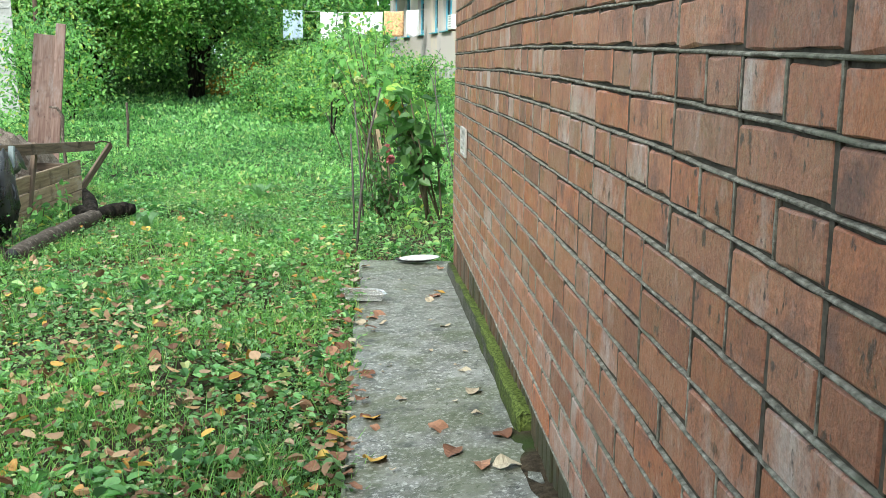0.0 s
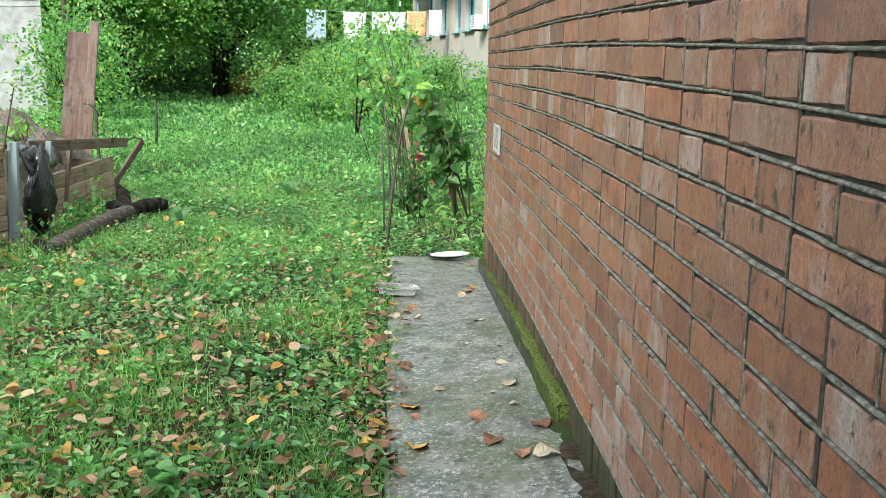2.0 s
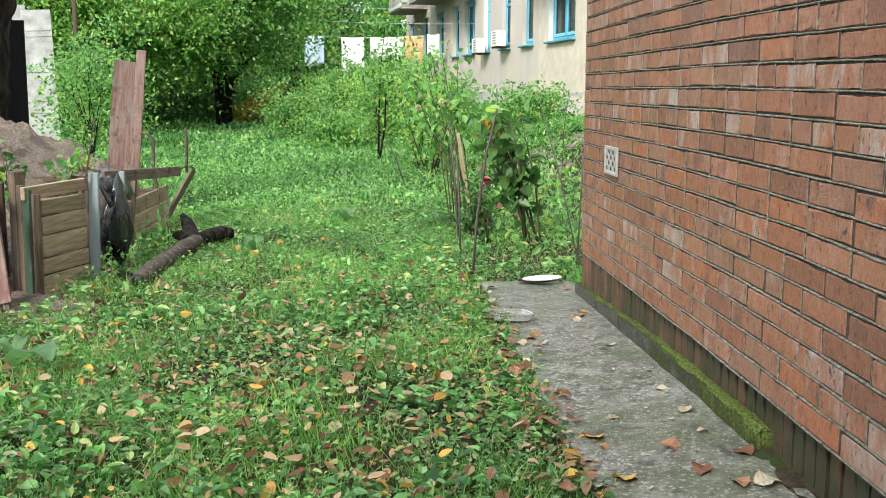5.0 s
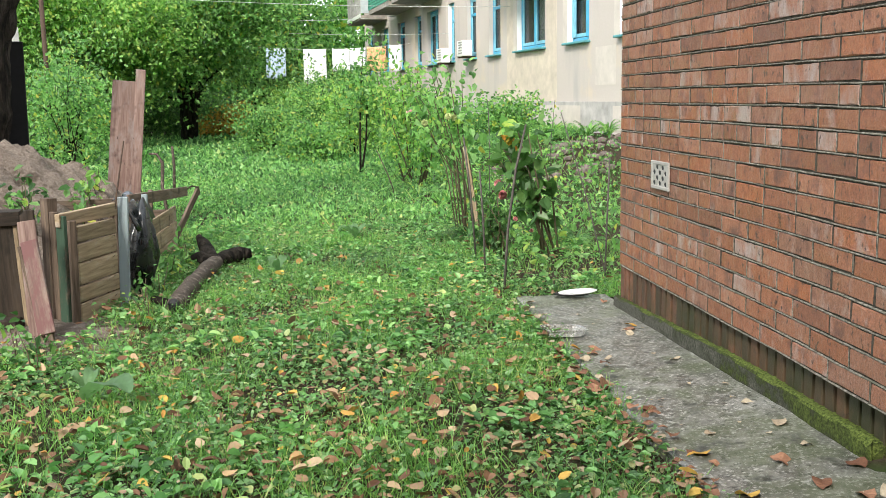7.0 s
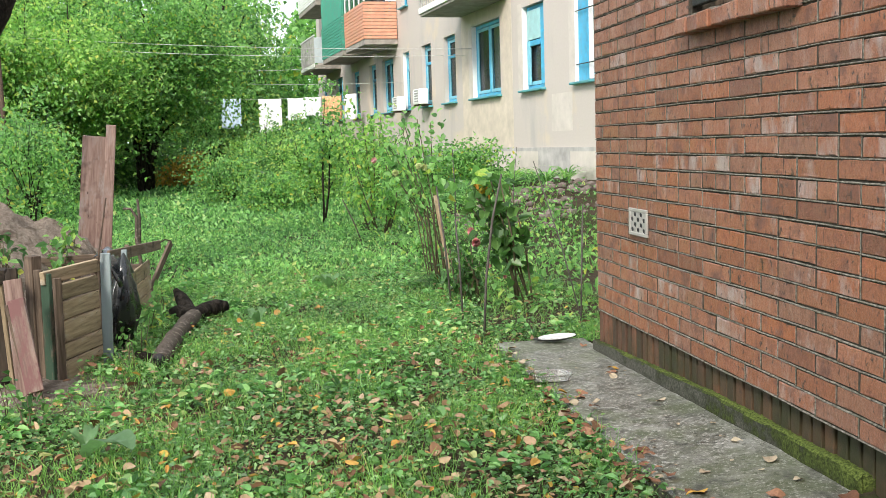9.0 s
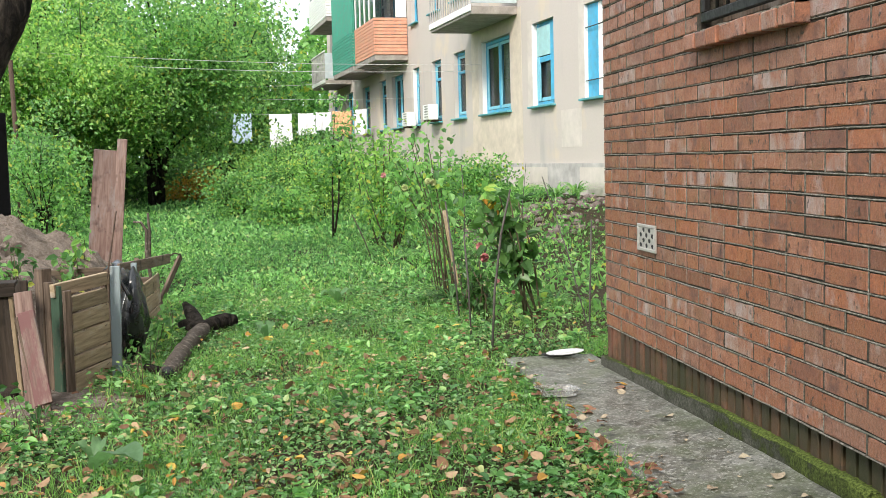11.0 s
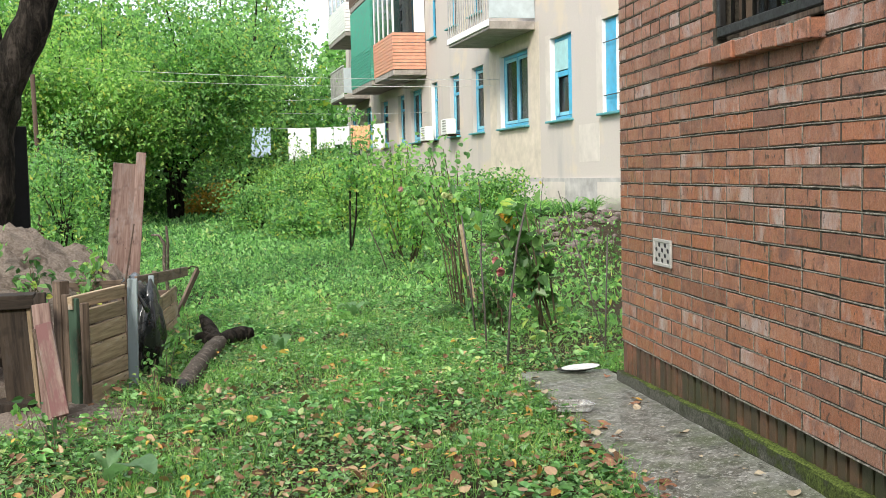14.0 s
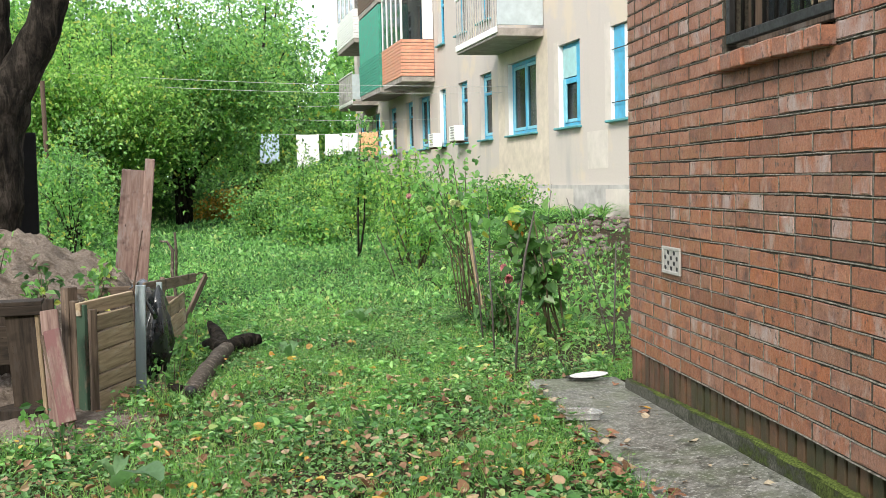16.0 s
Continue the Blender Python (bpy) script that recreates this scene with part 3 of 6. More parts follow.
    arrays("upright_joints", vs, fs, M_JOINTSHADE, wall)
    arrays("mortar_smears", smear_v, smear_f, M_MORTAR, wall)
    deep = 0.05
    protos = {}

    def proto(l, v, mat, tag):
        key = (round(l, 3), v, tag)
        if key not in protos:
            protos[key] = brick_mesh("brick", l - 0.001, COURSE - JOINT, deep, mat, (round(l * 1000) * 31 + v * 577) % 9999)
        return protos[key]

    near = [b for b in rows if -4.62 < b[0] < -2.55 and 0.45 < b[1] < 1.62]
    near = near[:300]
    chosen = set(near)
    r = random.Random(5)
    for y, z, l in near:
        ob = new("brick", proto(l, r.randrange(6), M_BRICK, "a"))
        ob.matrix_basis = pose(r.uniform(-0.0018, 0.0006), y, z + sag(y) + r.uniform(-0.0015, 0.0015) + 0.0042 * noise.noise(Vector(((z - ROW0) / COURSE * 3.7, y * 2.3, 0))), r.uniform(-0.5, 0.5), r.uniform(-0.5, 0.5), r.uniform(-0.3, 0.3))
        ob.parent = wall
    vs, fs = [], []

    def add(me, m):
        o = len(vs)
        vs.extend([tuple(m @ v.co) for v in me.vertices])
        fs.extend([tuple(o + i for i in p.vertices) for p in me.polygons])

    for b in rows:
        if b in chosen:
            continue
        y, z, l = b
        me = proto(l, r.randrange(6), M_BRICKS, "b")
        add(me, pose(r.uniform(-0.0018, 0.0006), y, z + sag(y) + r.uniform(-0.0015, 0.0015) + 0.0042 * noise.noise(Vector(((z - ROW0) / COURSE * 3.7, y * 2.3, 0))), r.uniform(-0.5, 0.5), r.uniform(-0.5, 0.5), r.uniform(-0.3, 0.3)))
    # the short north face round the corner
    for k in range(ROWS):
        z = ROW0 + k * COURSE + COURSE / 2
        x = 0.004 if k % 2 else 0.004
        while x < 4.2:
            l = 0.25 if (k % 2 or x > 0.01) else 0.12
            add(proto(l, r.randrange(6), M_BRICKS, "b"), pose(x + l / 2 + 0.004, 0.002, z, 0, 0, -90))
            x += l + JOINT
    rest = arrays("bricks", vs, fs, M_BRICKS, wall)
    tagged(rest, "further red bricks of the wall", kind="stuff")
    # upright damp bricks at the foot
    vs2, fs2 = [], []
    y = -0.001
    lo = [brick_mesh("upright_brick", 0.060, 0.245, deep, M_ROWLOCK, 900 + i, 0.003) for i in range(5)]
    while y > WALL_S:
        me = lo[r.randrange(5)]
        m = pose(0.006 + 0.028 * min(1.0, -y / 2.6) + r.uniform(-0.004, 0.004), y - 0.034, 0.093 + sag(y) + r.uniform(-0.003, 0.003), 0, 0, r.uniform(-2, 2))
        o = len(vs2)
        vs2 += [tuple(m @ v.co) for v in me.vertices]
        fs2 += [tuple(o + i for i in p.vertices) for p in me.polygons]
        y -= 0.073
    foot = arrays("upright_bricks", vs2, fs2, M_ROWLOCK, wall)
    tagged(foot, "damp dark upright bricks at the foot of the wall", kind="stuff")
    bm = bmesh.new()
    box(bm, 0.06, 4.4, -0.4, -0.0035, -0.05, WALL_TOP)
    part("north_wall", bm, M_JOINTSHADE, house)
    bm = bmesh.new()
    box(bm, 4.0, 4.4, WALL_S, -0.4, 0.0, WALL_TOP)
    box(bm, 0.4, 4.0, WALL_S, WALL_S + 0.4, 0.0, WALL_TOP)
    part("back_wall", bm, M_MORTAR, house)
    bm = bmesh.new()
    box(bm, -0.25, 4.7, WALL_S - 0.3, 0.25, WALL_TOP, WALL_TOP + 0.12)
    part("roof", bm, M_TAR, house)
    bm = bmesh.new()
    box(bm, 0.4, 4.0, WALL_S + 0.4, -0.4, 0.0, 0.05)
    part("inner_floor", bm, M_INSIDESHADE, house)
    return house


brick_house = build_brick_house()

# plain unseen wall closing the yard behind, added to shade the near brick wall
bm = bmesh.new()
box(bm, -14, -0.3, -8.9, -8.6, -0.05, 4.6)
tagged(part("shade_wall_south", bm, M_RENDER), "unseen plain wall added behind the yard to shade the near brick wall", "wall", kind="structure")


def build_kerb():
    ys = np.concatenate([np.arange(0.03, -2.56, -0.05), [-2.575, -2.6, -2.61]])
    vs, fs = [], []
    prof = [(-0.024, -0.09), (-0.024, 0.0), (-0.023, -0.012), (-0.019, -0.003), (-0.006, 0.0), (0.026, -0.002), (0.026, -0.09)]
    for i, y in enumerate(ys):
        end = max(0.0, (i - (len(ys) - 4)) / 3)
        for j, (x, z) in enumerate(prof):
            nx = 0.006 * noise.noise(Vector((j * 2.0, y * 5, 1))) + 0.003 * noise.noise(Vector((j * 2.0, y * 25, 4)))
            nz = 0.006 * noise.noise(Vector((j * 2.0 + 9, y * 5, 2)))
            lean = 0.018 * min(1.0, max(0.0, -y / 2.6))
            top = 0.047 + 0.040 * min(1.55, max(0.0, -y)) + 0.006 * max(0.0, -y - 1.55)
            zz = z if z < -0.05 else 0.0 + 0.025 * max(0.0, -y) if j == 1 else top + z
            vs.append((x + lean + nx + end * random.uniform(0, 0.02), y + end * random.uniform(-0.02, 0.02), zz + nz - end * random.uniform(0, 0.03)))
    n = len(prof)
    for i in range(len(ys) - 1):
        for k in range(n - 1):
            a = i * n + k
            fs.append((a, a + 1, a + n + 1, a + n))
    fs.append(tuple(range(n - 1, -1, -1)))
    fs.append(tuple((len(ys) - 1) * n + k for k in range(n)))
    ob = arrays("kerb_strip", vs, fs, M_MOSS)
    tagged(ob, "moss-covered concrete strip along the foot of the brick wall", "kerb", kind="structure")

    vs, fs = [], []
    ys = np.arange(-2.57, WALL_S, -0.06)
    for i, y in enumerate(ys):
        for j, (x, z) in enumerate(((-0.05, 0.025), (-0.02, 0.045), (0.01, 0.05), (0.055, 0.055))):
            vs.append((x + 0.015 * noise.noise(Vector((j, y * 6, 2))), y, z + 0.014 * noise.noise(Vector((j * 3, y * 9, 6)))))
        if i:
            fs += [((i - 1) * 4 + j, (i - 1) * 4 + j + 1, i * 4 + j + 1, i * 4 + j) for j in range(3)]
    tagged(arrays("soil_strip", vs, fs, M_EARTH, smooth=True), "dark damp soil along the foot of the wall", "soil", kind="structure")


build_kerb()


def build_vent():
    v = root("wall_vent", pose(-0.011, -0.682, 0.756), "small off-white tin vent grille with rows of round holes", "vent")
    w, h, t = 0.25, 0.132, 0.008
    bm = bmesh.new()
    nx, nz = 5, 4
    cw, ch = 0.20 / nx, 0.10 / nz
    for i in range(nx):
        for j in range(nz):
            cy, cz = -0.10 + (i + 0.5) * cw, -0.05 + (j + 0.5) * ch
            sq = [bm.verts.new((0, cy + a * cw / 2, cz + b * ch / 2)) for a, b in ((-1, -1), (0, -1), (1, -1), (1, 0), (1, 1), (0, 1), (-1, 1), (-1, 0))]
            if (i + j) % 2:
                bm.faces.new(sq)
                continue
            f, g = [], []
            for a, b in ((-0.75, -0.75), (0, -1.05), (0.75, -0.75), (1.05, 0), (0.75, 0.75), (0, 1.05), (-0.75, 0.75), (-1.05, 0)):
                f.append(bm.verts.new((0, cy + a * 0.0185, cz + b * 0.0117)))
                g.append(bm.verts.new((0.0022, cy + a * 0.0185, cz + b * 0.0117)))
            for k in range(8):
                m = (k + 1) % 8
                bm.faces.new((sq[k], sq[m], f[m], f[k]))
                bm.faces.new((f[k], f[m], g[m], g[k]))
    bmesh.ops.remove_doubles(bm, verts=bm.verts, dist=0.0002)
    part("plate", bm, M_VENT, v)
    for y0, y1, z0, z1 in ((-w / 2, w / 2, -h / 2, -0.05), (-w / 2, w / 2, 0.05, h / 2), (-w / 2, -0.10, -0.05, 0.05), (0.10, w / 2, -0.05, 0.05)):
        slab_box("rim", -0.003, t, y0, y1, z0, z1, M_VENT, v, 0.002)
    # near-black sheet added to stand for the shade in the holes
    slab_box("hole_shade_sheet", 0.0024, 0.006, -0.10, 0.10, -0.05, 0.05, M_INSIDESHADE, v, 0)


build_vent()


def build_house_window():
    w = root("barred_window", pose(0, 0, 0), "dark window with black iron bars and a brick sill", "window")
    y0, y1, z0, z1 = WIN_Y0, WIN_Y1, WIN_Z0, WIN_Z1
    zb = z0 + 0.045
    ym = (y0 + y1) / 2
    fr = slab_box
    fr("frame", 0.10, 0.16, y0 + 0.01, y1 - 0.01, zb, zb + 0.07, M_OLDWOOD, w, 0.004)
    fr("frame", 0.10, 0.16, y0 + 0.01, y0 + 0.08, zb + 0.071, z1, M_OLDWOOD, w, 0.004)
    fr("frame", 0.10, 0.16, y1 - 0.08, y1 - 0.01, zb + 0.071, z1, M_OLDWOOD, w, 0.004)
    fr("mullion", 0.095, 0.165, ym - 0.18, ym - 0.11, zb + 0.071, z1, M_TANWOOD, w, 0.004)
    fr("pane", 0.128, 0.134, y0 + 0.08, ym - 0.181, zb + 0.071, z1, M_GLASS, w, 0)
    fr("pane", 0.128, 0.134, ym - 0.109, y1 - 0.08, zb + 0.071, z1, M_GLASS, w, 0)
    g = root("iron_grille", pose(0, 0, 0), "black iron bars over the window", "window grille")
    fr("bottom_bar", 0.0, 0.03, y0 + 0.015, y1 - 0.015, zb, zb + 0.04, M_IRON, g, 0.004)
    fr("side_bar", 0.0, 0.03, y0 + 0.015, y0 + 0.05, zb + 0.041, z1, M_IRON, g, 0.004)
    fr("side_bar", 0.0, 0.03, y1 - 0.05, y1 - 0.015, zb + 0.041, z1, M_IRON, g, 0.004)
    for i in range(7):
        y = y0 + 0.05 + (y1 - y0 - 0.1) * (i + 1) / 8
        tube("bar", [(0.015, y, zb + 0.03), (0.016, y, 2.3), (0.015, y, z1)], [0.008] * 3, M_IRON, g, 6)
    # sill of bricks laid across, each one a piece
    s = root("brick_sill", pose(0, 0, 0), "projecting window sill of red bricks with mortar on top", "window sill")
    n = 8
    for i in range(n):
        a = WIN_Y1 + 0.02 - (WIN_Y1 - WIN_Y0 + 0.04) * i / n
        b = WIN_Y1 + 0.02 - (WIN_Y1 - WIN_Y0 + 0.04) * (i + 1) / n
        slab_box("sill_brick", -0.065 + random.uniform(-0.006, 0.004), 0.05, b + 0.006, a - 0.006, 1.585, 1.652 + random.uniform(-0.003, 0.003), M_BRICK, s, 0.005, jit=0.003)
    bm = bmesh.new()
    ys = np.linspace(WIN_Y1 + 0.02, WIN_Y0 - 0.02, 40)
    for a, b in zip(ys[:-1], ys[1:]):
        za, zb2 = 1.668 + 0.008 * noise.noise(Vector((0, a * 15, 0))), 1.668 + 0.008 * noise.noise(Vector((0, b * 15, 0)))
        v = [bm.verts.new(c) for c in ((-0.055, a, za - 0.012), (-0.055, b, zb2 - 0.012), (0.11, b, zb2 + 0.012), (0.11, a, za + 0.012), (-0.055, a, 1.60), (-0.055, b, 1.60))]
        bm.faces.new(v[:4][::-1])
        bm.faces.new((v[4], v[5], v[1], v[0]))
    bmesh.ops.remove_doubles(bm, verts=bm.verts, dist=0.0005)
    part("mortar_bed", bm, M_MORTAR, s)
    jar = root("white_bottle", pose(0.20, -1.80, 1.70), "white plastic bottle behind the window pane", "bottle")
    tube("bottle_body", [(0, 0, 0), (0, 0, 0.01), (0, 0, 0.12), (0, 0, 0.16), (0, 0, 0.2)], [0.03, 0.035, 0.035, 0.015, 0.012], M_WHITE, jar, 12)
    slab_box("inner_sill", 0.17, 0.4, WIN_Y0, WIN_Y1, 1.66, 1.699, M_OLDWOOD, w, 0.004)


build_house_window()

# ---- block of flats ----
def build_flats():
    flats = root("apartment_building", pose(3.178, 12, 0, 0, 0, 96.66), "pale rendered block of flats with blue windows and balconies", "building")
    W0, W1, H, D = -9.0, 25.6, 14.4, 0.45
    STOREY = 2.75
    # openings of the lowest storey: start, end along the wall
    low = [(-4.6, -3.3), (-2.05, -0.75), (0.62, 1.72), (3.0, 4.85), (6.1, 7.05), (8.2, 9.1), (10.4, 11.1), (12.3, 13.75), (14.6, 15.6), (17.2, 18.4), (20.2, 21.6), (23.6, 24.8)]
    z0s, z1s = 2.10, 3.63
    bm = bmesh.new()
    cuts = [(a, b, z0s + s * STOREY, z1s + s * STOREY) for s in range(4) for a, b in low]
    zs = sorted({0.0, H, *[c[2] for c in cuts], *[c[3] for c in cuts]})
    for i in range(len(zs) - 1):
        za, zb = zs[i], zs[i + 1]
        holes = sorted((a, b) for a, b, c, d in cuts if c <= za + 1e-6 and d >= zb - 1e-6)
        x = W0
        for a, b in holes + [(W1, W1)]:
            if a > x:
                box(bm, x, a, -D, 0, za, zb)
            x = b
    part("wall", bm, M_RENDER, flats)
    # body of the block, coloured near-black as the shade of the rooms
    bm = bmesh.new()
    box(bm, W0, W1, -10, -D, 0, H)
    part("room_shade_block", bm, M_INSIDESHADE, flats)
    bm = bmesh.new()
    box(bm, W0 - 0.3, W1 + 0.3, -10.4, 0.45, H, H + 0.25)
    part("roof", bm, M_SLATE, flats)
    bm = bmesh.new()
    box(bm, W0, W1, 0.004, 0.05, 0.0, 1.02)
    part("plinth", bm, M_PLINTH, flats, "grey patched plinth")
    # repainted areas; the ochre one also paints in sunlight on the wall
    for x0, x1, z0, z1, mt in ((-0.6, 0.3, 1.3, 1.95, M_PATCH_A), (2.3, 5.6, 1.03, 4.05, M_PATCH_B)):
        for a, b, c, d in ((x0, x1, z0, min(z1, z0s - 0.06)), (x0, 2.93, z0s - 0.06, z1), (4.93, x1, z0s - 0.06, z1), (2.93, 4.93, z1s + 0.03, z1)):
            if b > a and d > c and (z1 > 2 or a == x0 and c == z0):
                bm = bmesh.new()
                box(bm, a, b, 0.0005, 0.004, c, d)
                part("repaint_sunlight_patch", bm, mt, flats)
    for x0, x1 in ((-2.2, -0.6), (0.9, 3.4), (5.0, 7.5)):
        slab_box("plinth_patch", x0, x1, 0.0505, 0.054, 0.2, 0.95, M_PATCH_A, flats, 0)
    r = random.Random(3)
    for s in range(4):
        for i, (a, b) in enumerate(low):
            if s > 2 and a > 20:
                continue
            zA, zB = z0s + s * STOREY, z1s + s * STOREY
            white = r.random() < 0.25 if s else False
            fm = M_WHITE if white else M_BLUE
            w = b - a
            bm = bmesh.new()
            y0, y1 = -0.17, -0.10
            fw = 0.07
            box(bm, a, a + fw, y0, y1, zA, zB, bevel=0.006)
            box(bm, b - fw, b, y0, y1, zA, zB, bevel=0.006)
            box(bm, a + fw, b - fw, y0, y1, zA, zA + fw, bevel=0.006)
            box(bm, a + fw, b - fw, y0, y1, zB - fw, zB, bevel=0.006)
            mids = [a + w * 0.5] if w > 1.25 else []
            for mx in mids:
                box(bm, mx - 0.05, mx + 0.05, y0 - 0.002, y1 + 0.004, zA + fw, zB - fw, bevel=0.006)
            if w < 1.25:
                box(bm, a + fw, b - fw, y0 - 0.002, y1 + 0.004, zB - 0.50, zB - 0.43, bevel=0.006)
            win = part("window", bm, fm, flats)
            edges = [a + fw] + [m for m in mids] + [b - fw]
            for p, q in zip(edges[:-1], edges[1:]):
                bm = bmesh.new()
                box(bm, p, q, -0.140, -0.134, zA + fw, zB - fw)
                part("pane", bm, M_GLASS, win)
                if s == 0 and q - p > 0.3:
                    bm = bmesh.new()
                    e = 0.075
                    box(bm, p + 0.01, p + e, -0.131, -0.102, zA + fw + 0.01, zB - fw - 0.01, bevel=0.005)
                    box(bm, q - e, q - 0.01, -0.131, -0.102, zA + fw + 0.01, zB - fw - 0.01, bevel=0.005)
                    box(bm, p + e, q - e, -0.131, -0.102, zA + fw + 0.01, zA + fw + e, bevel=0.005)
                    box(bm, p + e, q - e, -0.131, -0.102, zB - fw - e, zB - fw - 0.01, bevel=0.005)
                    part("sash", bm, M_SASH, win, "light blue painted sash")
            bm = bmesh.new()
            box(bm, a - 0.06, b + 0.06, -0.098, 0.10, zA - 0.05, zA - 0.01, bevel=0.008)
            part("sill", bm, M_TEAL, win, "teal painted sill")
            if s == 0 and i in (1, 2, 3, 6):
                slab_box("painted_surround", b + 0.01, b + 0.24, 0.001, 0.006, zA, zB + 0.08, M_PATCH_A, win, 0, label="pale painted strip beside the window")
                slab_box("painted_reveal", b - 0.012, b - 0.002, -0.098, 0.001, zA, zB, M_WHITE, win, 0)
            if s == 0 and i == 2:
                slab_box("boarded_light", a + 0.34, b - fw - 0.01, -0.094, -0.07, zB - 0.62, zB - fw - 0.01, M_PALETEAL, win, 0.004, label="pale teal boarded upper light")
                slab_box("wide_jamb", a + fw, a + 0.32, -0.094, -0.06, zA + fw, zB - fw, M_BLUE, win, 0.006)
                slab_box("casement_stile", b - fw - 0.16, b - fw - 0.01, -0.094, -0.06, zA + fw + 0.01, zB - 0.64, M_SASH, win, 0.006)
                slab_box("casement_rail", a + 0.34, b - fw - 0.17, -0.094, -0.06, zB - 0.74, zB - 0.64, M_BLUE, win, 0.006)
            if s == 0 and i == 1:
                slab_box("shutter", b - 0.42, b - 0.01, -0.094, -0.06, zA + 0.01, zB - 0.01, M_BLUE, win, 0.006, label="bright blue painted shutter board")
                slab_box("white_casement", b - 0.56, b - 0.43, -0.094, -0.06, zA + 0.02, zB - 0.02, M_WHITE, win, 0.006)
                for gz in (zA + 0.28, zA + 1.15):
                    tube("bar", [(a, -0.02, gz), ((a + b) / 2, -0.015, gz), (b, -0.02, gz)], [0.010] * 3, M_IRON, win, 6)
            if s == 0 or i % 3 != 0:
                bm = bmesh.new()
                box(bm, a + 0.1, a + w * (0.35 + 0.3 * r.random()), -0.24, -0.22, zA + 0.1, zB - 0.1)
                part("curtain", bm, M_CURTAIN, win, "pale net curtain")
    return flats


flats = build_flats()


def balcony(name_label, x0, x1, z, depth, style, facing):
    """A balcony on the front of the flats; x along the front, z of its slab."""
    b = root("balcony", flats.matrix_world @ pose(x0, 0, z), name_label, "balcony", "balconies of the flats")
    L = x1 - x0
    slab_box("slab", 0, L, 0.002, depth, -0.16, 0.0, M_SLATE, b, 0.012)
    if style == "rail":
        slab_box("rim", -0.03, L + 0.03, depth, depth + 0.03, -0.10, 0.03, M_WHITE, b, 0.006)
        slab_box("side_sheet", -0.035, -0.01, 0.02, depth, 0.05, 0.95, M_PALESHEET, b, 0.004, label="pale blue-grey sheet panel")
        slab_box("hand_rail", -0.04, L + 0.04, depth - 0.03, depth + 0.03, 1.0, 1.05, M_WHITE, b, 0.008)
        for i in range(18):
            x = 0.02 + (L - 0.04) * i / 17
            slab_box("baluster", x - 0.012, x + 0.012, depth - 0.012, depth + 0.012, -0.02, 1.0, M_FENCE, b, 0.003)
    else:
        k = 11
        for i in range(k):
            h = 1.02 / k
            bm = bmesh.new()
            box(bm, -0.03, L + 0.03, depth - 0.01, depth + 0.02, i * h, (i + 1) * h - 0.012, bevel=0.005)
            part("front_board", bm, facing, b)
            bm = bmesh.new()
            box(bm, -0.03, 0.0, 0.02, depth - 0.012, i * h, (i + 1) * h - 0.012, bevel=0.005)
            part("side_board", bm, facing, b)
        if style == "sheet":
            slab_box("front_sheet", 0, L, depth - 0.02, depth, 1.03, 2.55, facing, b, 0.004)
            slab_box("side_sheet", 0, 0.02, 0.02, depth - 0.022, 1.03, 2.55, facing, b, 0.004)
            for i in range(4):
                slab_box("batten", -0.045, -0.031, 0.02 + i * 0.29, 0.05 + i * 0.29, 0.0, 2.5, facing, b, 0.003)
        if style == "glazed":
            for i in range(5):
                x = (L - 0.06) * i / 4
                slab_box("mullion", x, x + 0.06, depth - 0.05, depth, 1.03, 2.5, M_WHITE, b, 0.005)
            slab_box("top_rail", 0, L, depth - 0.051, depth + 0.001, 2.5, 2.6, M_WHITE, b, 0.005)
            slab_box("side_post", 0.0, 0.06, 0.02, 0.08, 1.03, 2.5, M_WHITE, b, 0.005)
            slab_box("side_top", 0.001, 0.061, 0.08, depth - 0.052, 2.5, 2.6, M_WHITE, b, 0.005)
            slab_box("front_glass", 0.06, L - 0.06, depth - 0.03, depth - 0.02, 1.03, 2.5, M_GLASS, b, 0)
            slab_box("side_glass", 0.02, 0.03, 0.33, depth - 0.06, 1.03, 2.5, M_GLASS, b, 0)
            slab_box("side_panel", 0.005, 0.04, 0.08, 0.329, 1.03, 2.499, M_WHITE, b, 0.003)
    return b


balcony("open balcony with white railing and pale side sheet", 2.5, 5.55, 4.08, 0.95, "rail", M_WHITE)
balcony("glazed balcony clad in orange siding", 11.6, 14.4, 4.08, 0.95, "glazed", M_ORANGE)
balcony("balcony closed in with green sheets", 14.9, 18.6, 4.08, 0.95, "sheet", M_GREENNET)
balcony("brown boarded upper balcony", 14.9, 18.6, 6.83, 0.95, "glazed", M_BROWN)
balcony("white boarded upper balcony", 19.4, 23.4, 6.2, 1.0, "glazed", M_WHITE)
balcony("white railed balcony hung with washing", 20.4, 23.6, 4.08, 0.95, "rail", M_WHITE)
balcony("white glazed upper balcony", 11.6, 14.4, 6.83, 0.95, "glazed", M_WHITE)


def air_conditioner(x0, z0):
    a = root("air_conditioner", flats.matrix_world @ pose(x0, 0, z0), "white air conditioner box under a window", "air conditioner")
    slab_box("body", 0, 0.60, 0.12, 0.36, 0, 0.38, M_WHITE, a, 0.012)
    for i in range(5):
        slab_box("slat", 0.08, 0.42, 0.362, 0.37, 0.06 + i * 0.065, 0.09 + i * 0.065, M_FENCE, a, 0.002)
    for x in (0.1, 0.5):
        slab_box("bracket", x, x + 0.03, 0.002, 0.36, -0.04, -0.001, M_RUST, a, 0.002)


air_conditioner(8.15, 2.13)
air_conditioner(10.45, 2.05)

